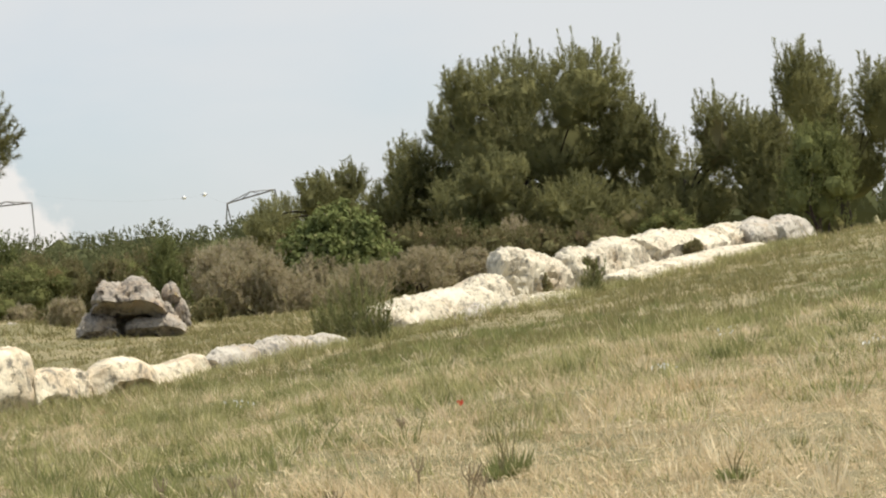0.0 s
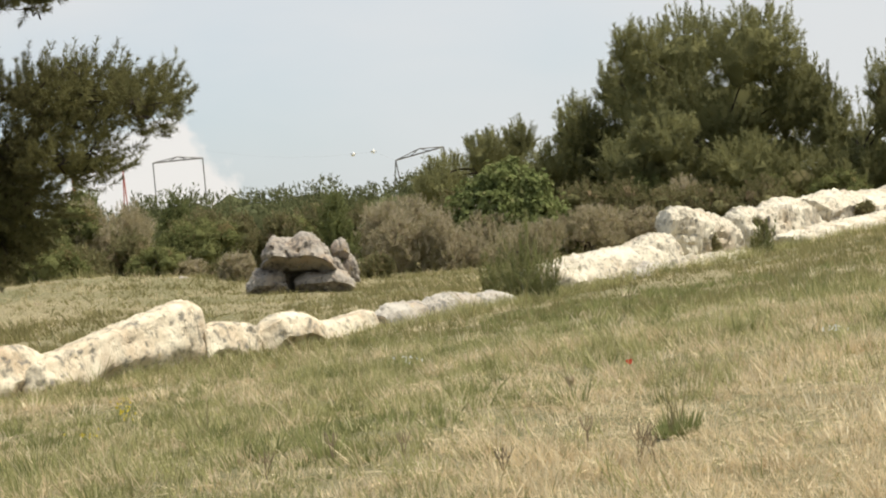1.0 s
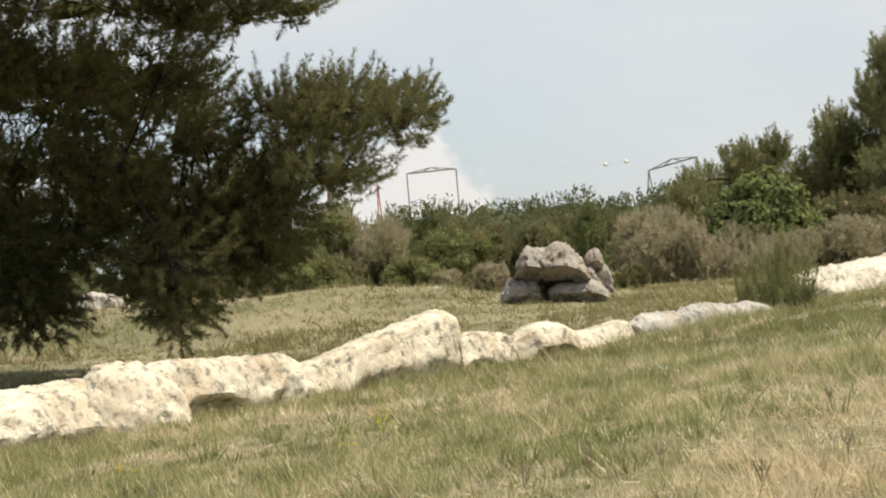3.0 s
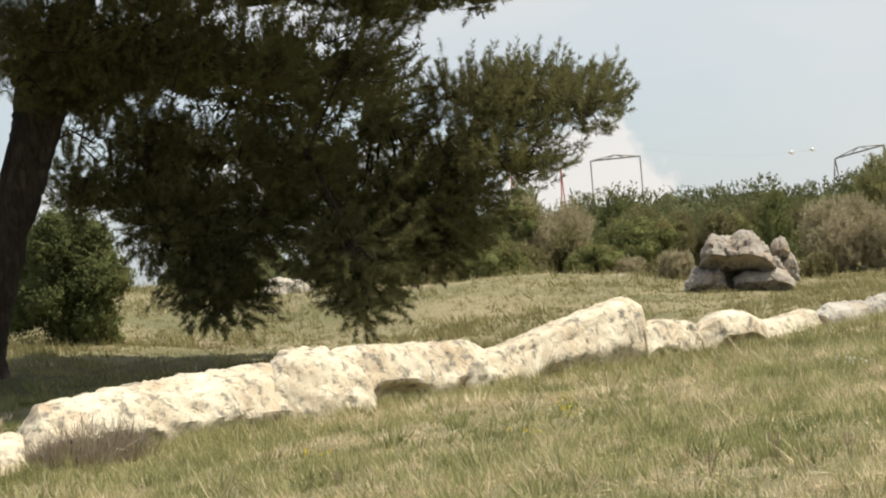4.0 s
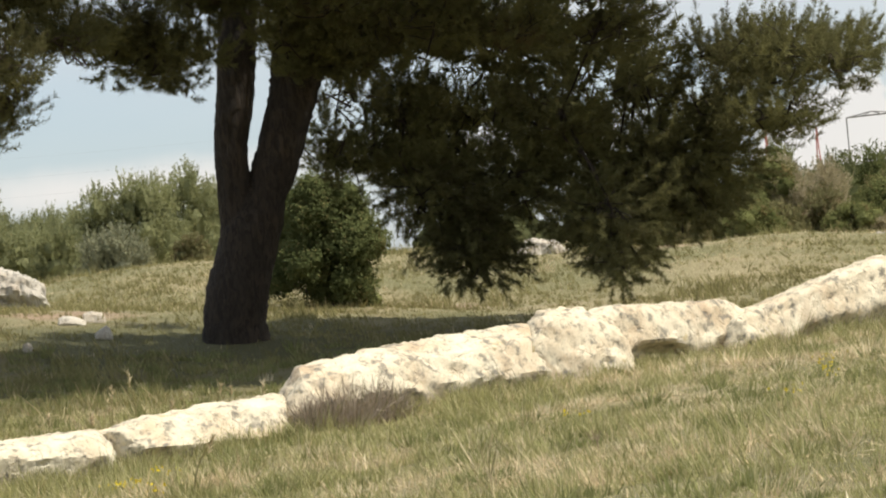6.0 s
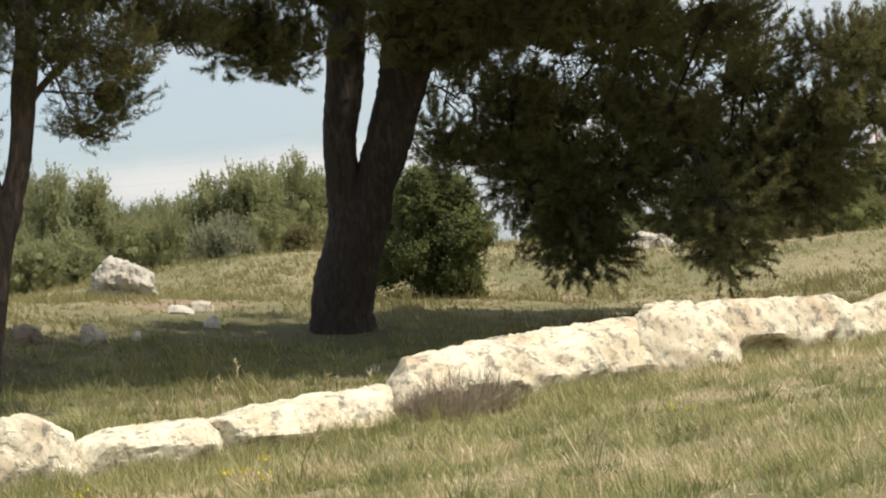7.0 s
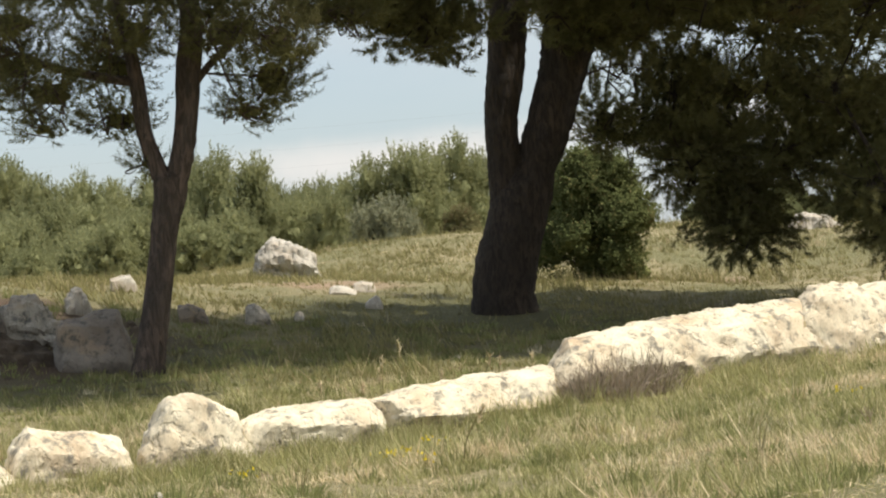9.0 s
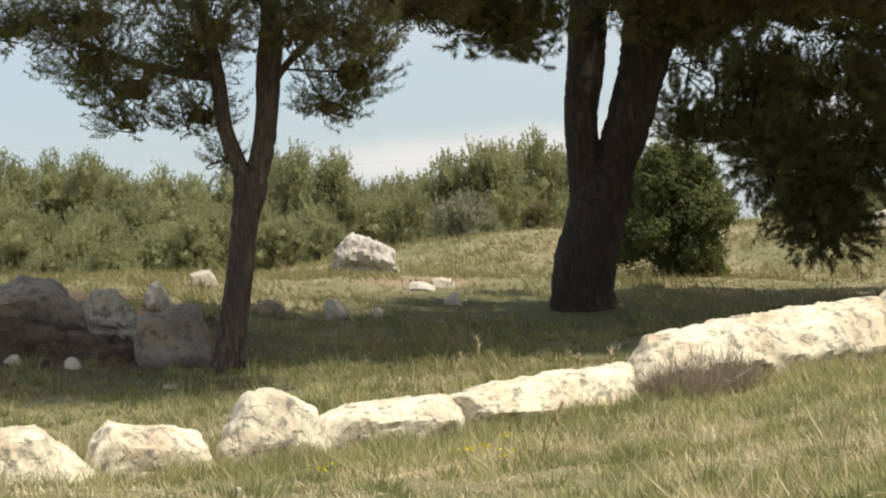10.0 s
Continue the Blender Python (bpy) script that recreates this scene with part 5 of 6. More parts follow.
shrub("grove", (-20.37, 50.02, 1.61), 0.85, 1.19)
shrub("grove", (-16.71, 49.24, 1.35), 0.70, 1.04)
shrub("grove", (-18.33, 48.66, 1.50), 0.58, 1.04)
shrub("grove", (-13.46, 50.23, 1.31), 0.58, 0.93)
shrub("grove", (-14.34, 47.90, 1.44), 0.51, 0.67)
shrub("grove", (-31.74, 77.77, 2.75), 1.42, 3.34)
shrub("grove", (-31.09, 80.19, 2.65), 1.55, 3.37)
shrub("grove", (-29.41, 79.75, 2.53), 1.34, 3.25)
shrub("grove", (-28.10, 79.16, 2.43), 1.32, 2.84)
shrub("grove", (-26.30, 77.67, 2.32), 1.38, 2.63)
shrub("grove", (-25.88, 79.91, 2.23), 1.32, 2.38)
shrub("grove", (-25.58, 82.10, 2.17), 1.26, 2.54)
shrub("grove", (-25.41, 86.34, 2.08), 1.62, 2.56)
shrub("grove", (-22.59, 89.19, 1.81), 1.66, 2.68)
shrub("grove", (-20.81, 87.56, 1.69), 1.42, 2.66)
shrub("grove", (-19.28, 85.86, 1.60), 1.39, 2.41)
shrub("grove", (-25.38, 63.09, 1.89), 1.38, 1.96)
shrub("grove", (-23.41, 61.71, 1.63), 1.26, 1.79)
shrub("grove", (-21.31, 60.34, 1.50), 1.15, 2.09)
shrub("grove", (-19.84, 59.80, 1.55), 1.06, 1.83)
shrub("grove", (-20.67, 56.33, 1.44), 1.08, 1.49)
shrub("grove", (-21.65, 53.81, 1.53), 1.17, 1.12)
shrub("grove", (-18.51, 54.96, 1.44), 0.98, 1.19)
shrub("grove", (-18.00, 57.24, 1.47), 0.81, 1.43)
shrub("grove", (-17.53, 59.47, 1.45), 0.91, 1.62)
shrub("grove", (-17.26, 61.63, 1.44), 0.98, 3.21)
shrub("grove", (-15.78, 59.96, 1.37), 0.63, 2.87)
shrub("grove", (-18.36, 63.40, 1.63), 0.74, 2.54)
shrub("grove", (-15.78, 57.88, 1.42), 0.81, 1.37)
shrub("grove", (-15.92, 64.06, 1.43), 1.04, 1.58)
shrub("grove", (-13.99, 60.40, 1.50), 0.84, 1.56)
shrub("grove", (-13.44, 62.57, 1.56), 1.08, 2.32)
shrub("grove", (-12.25, 62.82, 1.46), 1.12, 2.90)
shrub("grove", (-11.53, 64.99, 1.36), 1.04, 3.06)
shrub("grove", (-11.11, 67.09, 1.44), 0.92, 2.62)
shrub("silver", (-11.81, 56.79, 1.40), 0.81, 1.36)
shrub("olive", (-9.05, 51.20, 1.70), 0.41, 0.62)
shrub("grove", (-17.02, 47.01, 1.22), 0.67, 1.00)
shrub("grove", (-14.91, 45.63, 1.33), 0.59, 1.18)
shrub("grove", (-15.97, 41.00, 1.36), 0.59, 0.58)
shrub("grove", (-13.24, 46.13, 1.40), 0.65, 0.97)
shrub("olive", (1.77, 48.97, 1.00), 0.66, 0.82)
shrub("olive", (2.82, 49.92, 1.02), 0.79, 0.90)
shrub("olive", (3.92, 50.85, 1.03), 0.69, 0.97)
shrub("brown", (3.44, 51.89, 1.36), 0.70, 0.87)
shrub("green", (4.75, 49.78, 1.07), 0.67, 1.01)
shrub("brown", (4.62, 46.77, 1.04), 0.53, 0.42)
shrub("olive", (1.19, 47.99, 1.01), 0.43, 0.54)
shrub("brown", (2.88, 53.92, 1.78), 0.73, 0.85)
shrub("yellowgreen", (3.46, 57.90, 2.28), 0.46, 0.91)
shrub("olive", (12.67, 37.41, 0.90), 0.20, 0.40)
shrub("olive", (11.49, 36.22, 0.99), 0.15, 0.21)
shrub("olive", (14.70, 39.88, 1.13), 0.24, 0.28)
shrub("olive", (15.54, 40.10, 1.11), 0.19, 0.29)
shrub("broom", (11.94, 35.03, 0.89), 0.18, 0.54)
shrub("brown", (15.21, 49.73, 1.58), 0.58, 0.58)
shrub("green", (14.94, 50.85, 1.75), 0.72, 0.83)
shrub("green", (17.22, 50.13, 1.65), 0.83, 0.59)
shrub("green", (18.68, 49.59, 1.64), 0.83, 0.59)
shrub("olive", (6.09, 49.63, 1.12), 0.67, 1.16)
shrub("olive", (6.87, 49.53, 1.05), 0.67, 1.13)
shrub("green", (7.44, 51.46, 1.23), 0.58, 1.04)
shrub("olive", (8.56, 50.27, 0.89), 0.57, 1.32)
shrub("brown", (9.80, 51.07, 1.25), 0.82, 1.02)
shrub("olive", (10.87, 51.88, 1.16), 0.83, 1.13)
shrub("olive", (8.10, 53.38, 1.42), 0.73, 0.91)
shrub("olive", (5.78, 53.69, 1.39), 0.97, 1.10)
shrub("olive", (15.50, 48.86, 1.31), 0.80, 0.75)
shrub("olive", (13.91, 49.34, 1.53), 0.80, 0.75)
shrub("olive", (14.73, 49.10, 1.33), 0.80, 0.70)
shrub("olive", (16.61, 48.49, 1.38), 0.80, 0.70)
shrub("olive", (13.06, 49.57, 1.44), 0.80, 0.80)
shrub("scrub", (-2.41, 19.78, 0.42), 0.30, 0.36)
shrub("scrub", (-2.12, 20.05, 0.42), 0.24, 0.30)
shrub("scrub", (-2.62, 19.62, 0.40), 0.18, 0.26)

# ---- far woods: a low uneven belt closing the view ----


def far_woods():
    pieces = []
    for lo, hi, trees, k in ((-1.0, 15.0, 130, 170), (-30.0, -1.0, 80, 90), (15.0, 31.0, 30, 80)):
        for _ in range(trees):
            pieces += far_tree(radians(rng.uniform(lo, hi)), rng.uniform(80, 135), k)
    tagged(new("far_woods", mesh_of("far_woods", *joined(pieces), M_WOODS)), "distant belt of low green woodland and scrub", "woods", kind="stuff")


def far_tree(az, r, k):
    tall, half = rng.uniform(1.5, 3.7) * (r / 120) ** 0.6, rng.uniform(0.7, 2.0)
    tall += max(0.0, -math.degrees(az) - 10) * 0.12
    c = np.array([r * math.sin(az), r * math.cos(az), 0.9 + tall * 0.45])
    d = unit(rng.normal(size=(k, 3)) + np.array([0, -0.6, 0.4])) * (0.6 + 0.4 * rng.random((k, 1)) ** 0.5)
    foot = c + d * np.array([half, half * 0.6, tall * 0.5])
    way = unit(d * 0.6 + np.array([0, 0, 0.9]) + 0.25 * rng.normal(size=d.shape))
    return [plumes(foot, way, 0.1 + 0.22 * rng.random(k), 8, 0.15, 0.06, 0.3, 1.0), dense_inside(c, half, half * 0.5, tall * 0.5, 0.85)]


far_woods()

# ---- power line ----


def beam(a, b, r=0.09):
    return tube([(*a, r), (*(np.array(a) * 0.5 + np.array(b) * 0.5), r), (*b, r)], 4)


def pylon(left, right, spread, mat, peak=0.45):
    """A portal pylon: splayed or plumb posts under a trussed crossbar with a low peak."""
    l, r = np.array(left), np.array(right)
    ob = base_at("power_pylon", (*(l[:2] + r[:2]) / 2, 0.9), "steel lattice portal pylon far beyond the scrub", "pylon", "pylons")
    m = (l + r) / 2 + np.array([0, 0, peak])
    part("crossbar", mesh_of("crossbar", *joined([beam(l, r), beam(l, m, 0.06), beam(m, r, 0.06), beam(l * 0.7 + r * 0.3, m, 0.05), beam(l * 0.3 + r * 0.7, m, 0.05)]), M_STEEL), ob)
    for p in (l, r):
        foot = np.array([p[0], p[1], 0.8])
        for s in (-spread, spread) if spread else (0.0,):
            part("post", mesh_of("post", *beam(p, foot + np.array([s, 0, 0]), 0.075), mat), ob)
    return ob


PYA, PYB, PYC = (26.81, 298.80, 12.66), (32.74, 298.21, 12.76), (23.18, 299.10, 12.36)
P2A, P2B = (55.54, 294.81, 10.43), (61.31, 293.67, 11.55)
pylon(PYA, PYB, 0.0, M_STEEL)
pylon((PYC[0] - 6.0, PYC[1], PYC[2]), (PYC[0], PYC[1], PYC[2] - 0.3), 0.5, M_RED)
pylon(P2A, P2B, 1.2, M_STEEL, 0.6)


def wire(a, b, sag, r=0.005):
    a, b = np.array(a), np.array(b)
    pts = [(*(a + (b - a) * u - np.array([0, 0, 4 * sag * u * (1 - u)])), r) for u in np.linspace(0, 1, 9)]
    tagged(new("power_line", mesh_of("power_line", *tube(pts, 4), M_WIRE)), "thin overhead power line against pale sky", "cable", "power lines")


def ball(c, r=0.25):
    bm = bmesh.new()
    bmesh.ops.create_uvsphere(bm, u_segments=14, v_segments=9, radius=r)
    ob = base_at("marker_ball", c, "white round aircraft warning ball on a power line", "marker ball", "marker balls")
    me = bpy.data.meshes.new("shell")
    bm.to_mesh(me)
    bm.free()
    me.materials.append(M_BALL)
    shell = new("shell", me)
    shell.parent = ob
    part("clamp", mesh_of("clamp", *beam((c[0] - r * 1.3, c[1], c[2]), (c[0] + r * 1.3, c[1], c[2]), 0.08), M_STEEL), ob)


B1, B2 = (50.57, 295.71, 11.61), (52.99, 295.28, 11.75)
ball(B1)
ball(B2)
wire(P2A, B2, 0.05)
wire(B2, B1, 0.02)
wire(B1, (PYB[0], PYB[1], PYB[2] + 1.0), 0.6)
# the same line goes on behind the pines to a pylon out of sight
NEAR_TOP, FAR_TOP = (-15.7, 299.6), (-130.0, 270.0)
for h in (17.5, 15.2, 13.0, 11.3):
    wire((*NEAR_TOP, h), (*FAR_TOP, h), 0.9)
for px, py in (NEAR_TOP, FAR_TOP):
    pylon((px - 3.0, py, 17.5), (px + 3.0, py, 17.5), 0.6, M_STEEL)
    mast = base_at("power_mast", (px, py, 0.9), "slender steel mast carrying power lines", "pylon", "pylons")
    part("post", mesh_of("post", *beam((px, py, 0.8), (px, py, 18.0), 0.12), M_STEEL), mast)

# ---- grass ----


PINE_SHADE = ((-5.5, 29.5, 4.5), (-8.5, 25.0, 4.0))  # under the two pines: shade put into the sward as less straw, thin grass
BANK = (-10.3, 26.0, 1.8)  # bare earth bank
TRODDEN = ((-7.84, 33.60), (0.94, 44.49), (-3.44, 36.84))  # worn stony patches in the meadow


def dryness(x, y):
    """Share of straw in the sward: driest on the near rise, elsewhere in drifts."""
    az, r = np.degrees(np.arctan2(x, y)), np.hypot(x, y)
    d = 0.15 + 0.62 * smooth(az, 5, 16) * (1 - smooth(r, 14, 20)) + 0.30 * (1 - smooth(r, 12, 14.5)) * smooth(az, 0, 7) + 0.10 * smooth(az, 6, 16) * (1 - smooth(r, 22, 34))
    d += 0.16 * field(x, y, 3.2, 5) + 0.15 * field(x, y, 1.1, 6) + 0.14 * field(x, y, 0.45, 8)
    d += 0.5 * np.exp(-((x - 3.6) ** 2 / 0.9 + (y - 17.2) ** 2 / 0.5))
    d += 0.45 * np.exp(-((x - 1.5) ** 2 / 14 + (y - 45.0) ** 2 / 9)) - 0.15 * smooth(r, 26, 32) * (1 - smooth(r, 38, 42))
    # less straw under the pines darkens the sward like their shade
    for tx, ty, reach in PINE_SHADE:
        d -= 0.5 * np.exp(-((x - tx) ** 2 + (y - ty) ** 2) / reach**2)
    return np.clip(d, 0.03, 0.92)


def sward(name, tufts, per, r0, r1, tall, width, dry, mat, label):
    """Grass in tufts: each tuft fans a few blades out of one root."""
    # tussocks: several tufts crowd round each of many centres, and share its height
    clumps = tufts // 6
    which = rng.integers(clumps, size=tufts)
    r, az = np.sqrt(rng.uniform(r0**2, r1**2, clumps)), np.radians(rng.uniform(-27, 28, clumps))
    loose = (0.05 + 0.12 * rng.random(clumps)) * (2.6 if r0 > 20 else 1.0)
    x = (r * np.sin(az))[which] + rng.normal(size=tufts) * loose[which]
    y = (r * np.cos(az))[which] + rng.normal(size=tufts) * loose[which] * 1.3
    vigour = np.exp(0.42 * rng.normal(size=clumps))[which]
    patch = np.clip(0.5 + 0.28 * field(x, y, 2.4, 3) + 0.12 * rng.normal(size=tufts), 0, 1)
    share = dryness(x, y)
    keep = rng.random(tufts) < (share if dry else 1 - share) * (0.5 + 0.5 * patch)
    for tx, ty, reach in PINE_SHADE:
        keep &= rng.random(tufts) > 0.1 * np.exp(-((x - tx) ** 2 + (y - ty) ** 2) / (0.8 * reach) ** 2)
    for tx, ty in TRODDEN:
        keep &= rng.random(tufts) > 0.4 * np.exp(-((x - tx) ** 2 / 3.5 + (y - ty) ** 2 / 5.0))
    keep &= rng.random(tufts) > 1.3 * np.exp(-((x - BANK[0]) ** 2 + (y - BANK[1]) ** 2) / BANK[2] ** 2)
    x, y, patch, vigour = x[keep], y[keep], patch[keep], vigour[keep]
    k = len(x)
    size = tall * (0.5 + 0.7 * patch) * vigour * np.exp(0.25 * rng.normal(size=k))
    size = np.where(rng.random(k) < 0.03, size * 1.6, size)
    wind = rng.normal(size=(k, 2)) * 0.25 + np.array([-0.12, 0.0])
    x, y, size, wind = np.repeat(x, per), np.repeat(y, per), np.repeat(size, per), np.repeat(wind, per, 0)
    n = k * per
    x, y = x + rng.normal(size=n) * 0.035, y + rng.normal(size=n) * 0.035
    base = np.stack([x, y, ground_z(x, y) - 0.01], 1)
    h = size * (0.35 + 0.65 * rng.random(n))
    lean = np.clip(rng.normal(size=(n, 2)) * (0.42 if dry else 0.26) + wind, -1.0, 1.0) * h[:, None]
    tip = base + np.concatenate([lean, h[:, None]], 1)
    tagged(new(name, mesh_of(name, *blades(base, tip, width * (0.7 + 0.6 * rng.random(n))), mat)), label, "grass", kind="stuff")


sward("green_grass", 48000, 9, 10.5, 24, 0.088, 0.009, False, M_GRASS, "green meadow grass in uneven tufts")
sward("dry_grass", 70000, 9, 10.5, 24, 0.072, 0.009, True, M_STRAW, "straw-coloured dry grass tufts in drifts")
sward("green_grass", 84000, 6, 24, 52, 0.085, 0.018, False, M_GRASS_FAR, "short green grass of the farther meadow")
sward("dry_grass", 24000, 6, 24, 52, 0.085, 0.010, True, M_STRAW, "straw-coloured dry grass of the farther meadow")



def verge(count, per):
    """Longer grass left standing against the foot of the boulder row."""
    u = rng.uniform(-11.5, 27.0, count)
    off = rng.uniform(0.30, 0.72, count) * (1 + 0.02 * np.maximum(u, 0))
    x, y = -0.28 + 0.68 * u + 0.735 * off, 23.0 + 0.735 * u - 0.68 * off
    keep = (rng.random(count) < np.where((u > 0.2) & (u < 6.8), 0.25, 1.0)) & (rng.random(count) < 0.35 + 0.65 * (np.sin(2.3 * u + 1.5 * np.sin(5.1 * u)) > -0.2))
    x, y = np.repeat(x[keep], per), np.repeat(y[keep], per)
    n = len(x)
    x, y = x + rng.normal(size=n) * 0.04, y + rng.normal(size=n) * 0.04
    base = np.stack([x, y, ground_z(x, y) - 0.01], 1)
    h = 0.2 * (0.3 + 0.7 * rng.random(n)) * (0.6 + 0.6 * np.repeat(rng.random(keep.sum()), per))
    tip = base + np.concatenate([rng.normal(size=(n, 2)) * 0.4 * h[:, None], h[:, None]], 1)
    tagged(new("verge_grass", mesh_of("verge_grass", *blades(base, tip, 0.009), M_GRASS)), "longer green grass standing against the boulders", "grass", kind="stuff")


verge(7500, 9)


def tussocks(count, per, tall, mat, name, label, wet):
    """Leafy tussocks standing over the short sward, each a dense fan of broader blades."""
    az, r = np.radians(rng.uniform(-26, 27, count)), np.sqrt(rng.uniform(10.5**2, 30**2, count))
    x, y = r * np.sin(az), r * np.cos(az)
    keep = (dryness(x, y) + 0.25 * rng.normal(size=count) < 0.34) if wet else (dryness(x, y) + 0.2 * rng.normal(size=count) > 0.42)
    x, y = x[keep], y[keep]
    k = len(x)
    size = tall * np.exp(0.35 * rng.normal(size=k))
    x, y, size = np.repeat(x, per), np.repeat(y, per), np.repeat(size, per)
    n = k * per
    out = rng.normal(size=(n, 2))
    base = np.stack([x + out[:, 0] * 0.05, y + out[:, 1] * 0.05, np.zeros(n)], 1)
    base[:, 2] = ground_z(base[:, 0], base[:, 1]) - 0.01
    h = size * (0.4 + 0.6 * rng.random(n))
    tip = base + np.concatenate([out * 0.33 * h[:, None] + rng.normal(size=(n, 2)) * 0.12 * h[:, None], h[:, None]], 1)
    tagged(new(name, mesh_of(name, *blades(base, tip, 0.013 * (0.6 + 0.8 * rng.random(n))), mat)), label, "grass", kind="stuff")


def fallen_straw(count):
    """Bleached stems lying flat in mats on the driest ground."""
    az, r = np.radians(rng.uniform(-26, 27, count)), np.sqrt(rng.uniform(10.5**2, 22**2, count))
    x, y = r * np.sin(az), r * np.cos(az)
    keep = dryness(x, y) + 0.3 * field(x, y, 0.6, 21) > 0.55
    x, y = x[keep], y[keep]
    n = len(x)
    a, long = rng.uniform(0, 2 * np.pi, n), 0.04 + 0.10 * rng.random(n)
    base = np.stack([x, y, ground_z(x, y) + 0.01 + 0.03 * rng.random(n)], 1)
    tip = base + np.stack([np.cos(a) * long, np.sin(a) * long, 0.25 * long * rng.normal(size=n)], 1)
    tagged(new("fallen_straw", mesh_of("fallen_straw", *blades(base, tip, 0.007), M_STRAW)), "bleached dry stems lying in mats on the meadow", "grass", kind="stuff")


tussocks(3200, 40, 0.095, M_TUSSOCK, "grass_tussocks", "dark green grass tussocks scattered over the meadow", True)
tussocks(2200, 26, 0.085, M_BLEACHED, "dry_tussocks", "pale bleached grass tussocks on dry ground", False)
fallen_straw(26000)

# ---- flowers and small plants ----


def poppy(x, y, n):
    z = float(ground_z(x, y))
    ob = base_at("poppy_plant", (x, y, z), "red poppies in dry meadow grass", "flower")
    stems = []
    for _ in range(n):
        a, b = x + rng.normal() * 0.03, y + rng.normal() * 0.03
        h = 0.07 + 0.04 * rng.random()
        stems.append(tube([(x, y, z, 0.003), ((a + x) / 2, y, z + h * 0.6, 0.003), (a, b, z + h, 0.002)], 4))
        c = np.array([a, b, z + h])
        ang = np.linspace(0, 6.28, 9)[:-1]
        rim = c + np.stack([np.cos(ang) * 0.026, np.sin(ang) * 0.026, 0.02 + 0.012 * np.sin(ang * 2)], 1)
        v = np.vstack([c - np.array([0, 0, 0.012]), rim])
        part("petals", mesh_of("petals", v, [(0, i + 1, (i + 1) % 8 + 1) for i in range(8)], M_POPPY), ob, "scarlet petals")
    part("stems", mesh_of("stems", *joined(stems), M_WEED), ob)


poppy(4.56, 16.38, 1)


def flower_clump(place, mat=None, words="yellow"):
    x, y = place
    z = float(ground_z(x, y))
    ob = base_at(f"{words}_flowers", (x, y, z), f"small clump of {words} wild flowers in grass", "flower", f"{words} wild flowers")
    k = 12
    foot = np.stack([x + rng.normal(size=k) * 0.05, y + rng.normal(size=k) * 0.05, np.full(k, z)], 1)
    tip = foot + np.stack([rng.normal(size=k) * 0.02, rng.normal(size=k) * 0.02, 0.10 + 0.06 * rng.random(k)], 1)
    tagged(part("stems", mesh_of("stems", *blades(foot, tip, 0.006), M_WEED), ob), kind="stuff")
    tagged(part("petals", mesh_of("petals", *leaves(tip, 0.015, 1.5), mat or M_YELLOW), ob, f"{words} petals"), kind="stuff")


flower_clump((1.27, 17.95))
flower_clump((0.93, 16.47))
flower_clump((1.39, 19.45))
flower_clump((-0.56, 17.49))
flower_clump((-3.46, 16.13))
flower_clump((-3.24, 16.68))
flower_clump((-3.37, 16.25))
flower_clump((-4.05, 14.65))
flower_clump((1.32, 18.55))
flower_clump((-3.09, 15.69))

flower_clump((7.33, 18.46), M_WHITE, "white")
flower_clump((7.70, 16.55), M_WHITE, "white")
flower_clump((6.09, 16.52), M_WHITE, "white")
flower_clump((3.56, 19.03), M_WHITE, "white")


def sprig(x, y, tall):
    """A dead annual: one thin brown stem that forks twice."""
    z = float(ground_z(x, y))
    ob = base_at("dry_sprig", (x, y, z), "dead brown forked weed stem standing in grass", "plant", "dead weed stems")
    for _ in range(3):
        lean = rng.normal(size=2) * 0.3 * tall
        mid = (x + lean[0] * 0.4, y + lean[1] * 0.4, z + tall * 0.55)
        part("stem", mesh_of("stem", *tube([(x, y, z - 0.02, 0.004), (*mid, 0.003), (x + lean[0], y + lean[1], z + tall, 0.002)], 5), M_DEAD), ob)
        for side in (-1, 1):
            part("twig", mesh_of("twig", *tube([(*mid, 0.003), (mid[0] + side * 0.12 * tall, mid[1], mid[2] + 0.16 * tall, 0.0025), (mid[0] + side * 0.17 * tall, mid[1], mid[2] + 0.42 * tall, 0.002)], 4), M_DEAD), ob)


sprig(3.28, 11.81, 0.20)
sprig(3.36, 11.79, 0.15)
sprig(2.65, 11.97, 0.13)
sprig(3.19, 12.40, 0.18)
sprig(2.29, 12.66, 0.13)
sprig(1.59, 12.71, 0.15)
sprig(3.80, 15.04, 0.12)
sprig(1.97, 12.91, 0.16)
sprig(-0.34, 16.11, 0.15)


def weed(x, y, half, tall):
    """A leafy green rosette with a few upright stems."""
    z = float(ground_z(x, y))
    ob = base_at("weed_plant", (x, y, z), "leafy green weed growing in dry grass", "plant", "meadow weeds")
    k = 190
    a, rad = rng.random(k) * 6.28, half * np.sqrt(rng.random(k))
    foot = np.stack([x + 0.6 * rad * np.cos(a), y + 0.6 * rad * np.sin(a), np.full(k, z)], 1)
    tip = np.stack([x + rad * np.cos(a), y + rad * np.sin(a), z + tall * (0.15 + 0.5 * rng.random(k))], 1)
    tagged(part("leaves", mesh_of("leaves", *blades(foot, tip, 0.011), M_WEED), ob), kind="stuff")
    for _ in range(3):
        q = (x + rng.normal() * half * 0.3, y + rng.normal() * 0.03)
        part("stem", mesh_of("stem", *tube([(x, y, z, 0.005), ((x + q[0]) / 2, y, z + tall * 0.6, 0.004), (*q, z + tall * 1.15, 0.002)], 5), M_WEED), ob)


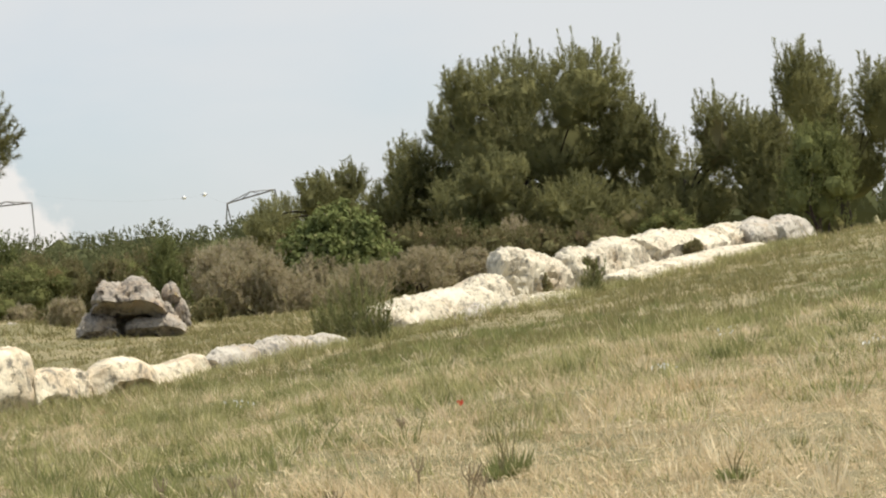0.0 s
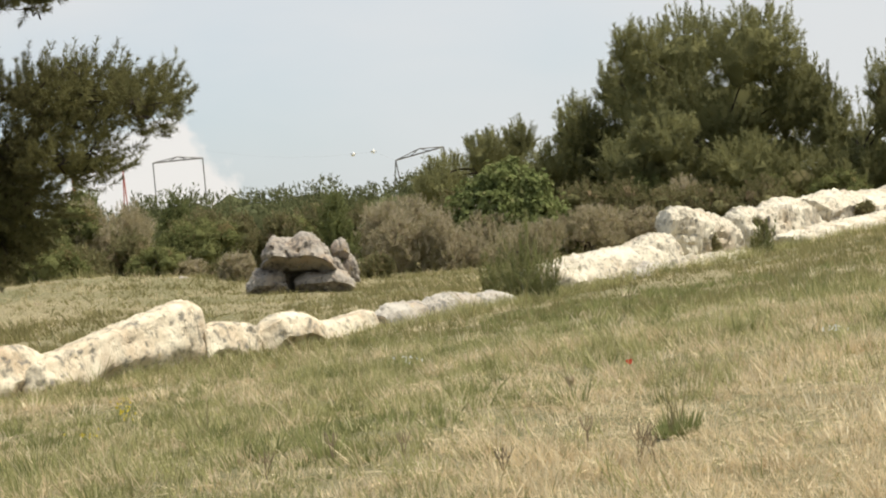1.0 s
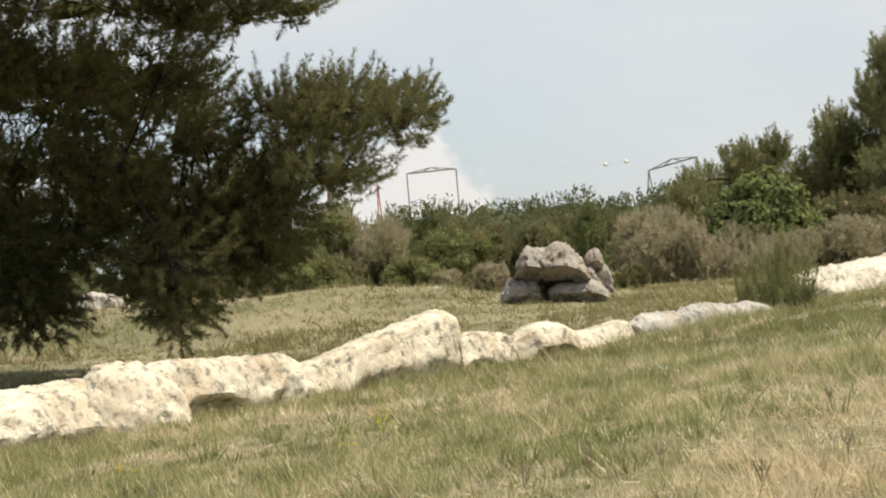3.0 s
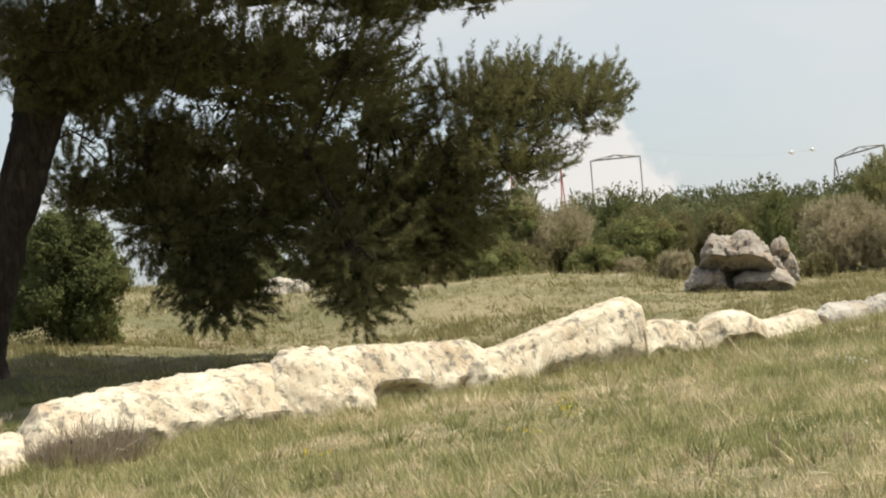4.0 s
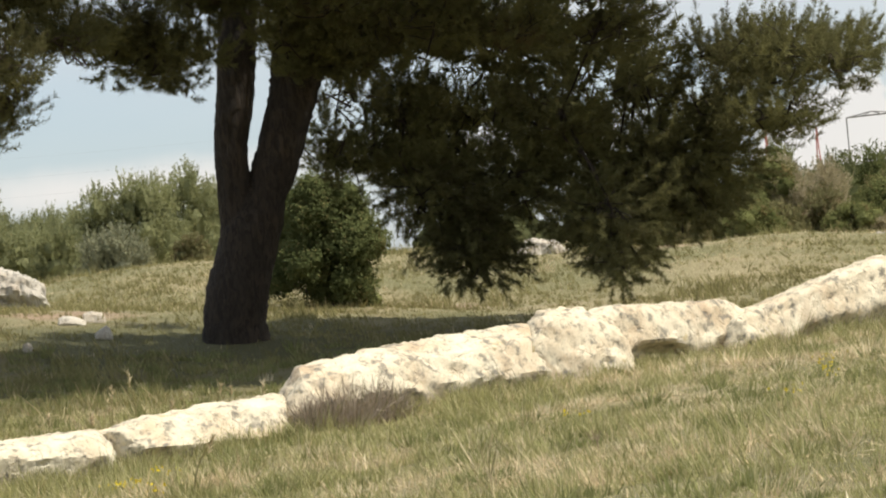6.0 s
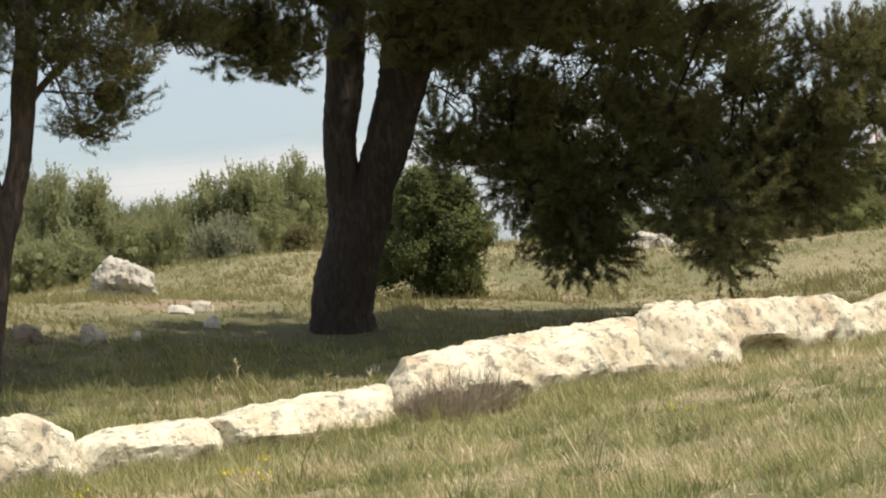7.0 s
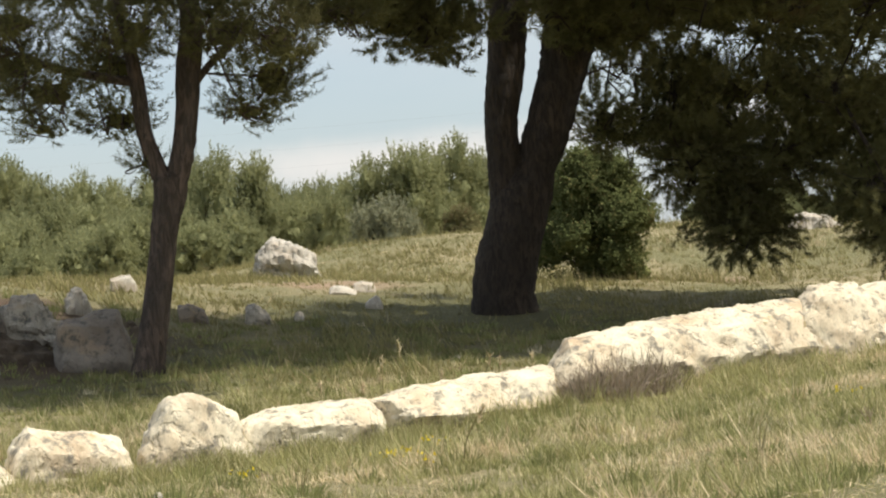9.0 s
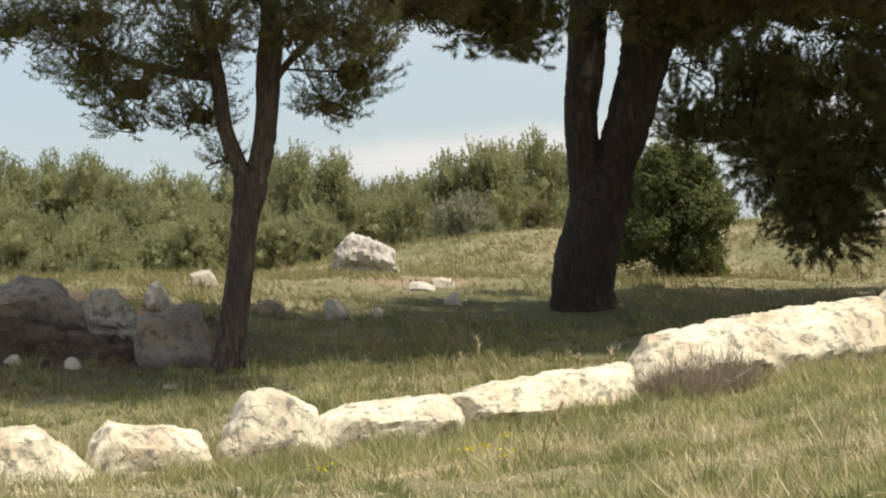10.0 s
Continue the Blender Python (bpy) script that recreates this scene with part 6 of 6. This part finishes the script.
weed(3.75, 12.66, 0.16, 0.22)
weed(4.48, 11.35, 0.14, 0.12)
weed(6.92, 17.70, 0.20, 0.12)
weed(8.47, 20.30, 0.15, 0.10)
weed(3.65, 12.48, 0.12, 0.16)
weed(1.59, 15.42, 0.20, 0.22)
weed(-3.67, 14.55, 0.20, 0.16)
weed(-0.98, 14.97, 0.20, 0.20)


def stalk(x, y, tall, lean):
    """A dry seed stalk: a thin bent stem with a drooping head."""
    z = float(ground_z(x, y))
    ob = base_at("dry_stalk", (x, y, z), "tall thin dry seed stalk standing in grass", "plant", "dry seed stalks")
    top = (x + lean, y, z + tall)
    part("stem", mesh_of("stem", *tube([(x, y, z - 0.02, 0.006), (x + lean * 0.3, y, z + tall * 0.5, 0.0055), (*top, 0.004)], 5), M_STRAW), ob)
    k = 26
    u = rng.random((k, 1))
    foot = np.array(top) - np.array([lean * 0.25, 0, tall * 0.28]) * u
    tagged(part("seed_head", mesh_of("seed_head", *blades(foot, foot + rng.normal(size=(k, 3)) * 0.02 + np.array([0.006, 0, 0.035]), 0.012), M_STRAW), ob), kind="stuff")


stalk(-4.51, 21.02, 0.44, 0.015)
stalk(-4.40, 21.55, 0.55, -0.059)
stalk(-4.79, 19.93, 0.33, 0.000)
stalk(-4.37, 19.52, 0.35, 0.018)
stalk(-3.74, 21.68, 0.32, 0.069)
stalk(-3.62, 21.70, 0.30, 0.030)
stalk(-3.18, 20.76, 0.38, 0.019)
stalk(-3.86, 20.23, 0.33, 0.019)
stalk(-6.59, 17.29, 0.35, 0.008)
stalk(-4.94, 18.34, 0.30, 0.009)
stalk(-2.99, 16.22, 0.37, 0.167)
stalk(-4.31, 20.04, 0.40, -0.009)
stalk(-4.46, 20.01, 0.29, 0.009)


def clods():
    """Lumps of earth and gravel on the bare bank, too many to count."""
    k = 320
    x, y = BANK[0] + rng.normal(size=k) * 1.1, BANK[1] - 0.2 + rng.normal(size=k) * 1.0
    size = 0.02 + 0.07 * rng.random(k) ** 3
    pieces = []
    for a, b, r in zip(x, y, size):
        ang = np.linspace(0, 2 * np.pi, 6, endpoint=False)
        low = np.stack([np.cos(ang), np.sin(ang), np.full(6, -0.5)], 1) * (0.8 + 0.4 * rng.random((6, 1)))
        high = np.stack([np.cos(ang + 0.4), np.sin(ang + 0.4), np.full(6, 0.7)], 1) * (0.5 + 0.4 * rng.random((6, 1)))
        v = np.vstack([low, high, [[0, 0, 0.8]]]) * r * (0.7 + 0.6 * rng.random(3)) + np.array([a, b, float(ground_z(a, b)) + 0.2 * r])
        f = [(i, (i + 1) % 6, 6 + i) for i in range(6)] + [((i + 1) % 6, 6 + (i + 1) % 6, 6 + i) for i in range(6)] + [(6 + i, 6 + (i + 1) % 6, 12) for i in range(6)]
        pieces.append((v, np.array(f)))
    tagged(new("earth_clods", mesh_of("earth_clods", *joined(pieces), M_EARTH)), "loose clods of brown earth and gravel on a bank", "earth", kind="stuff")


clods()
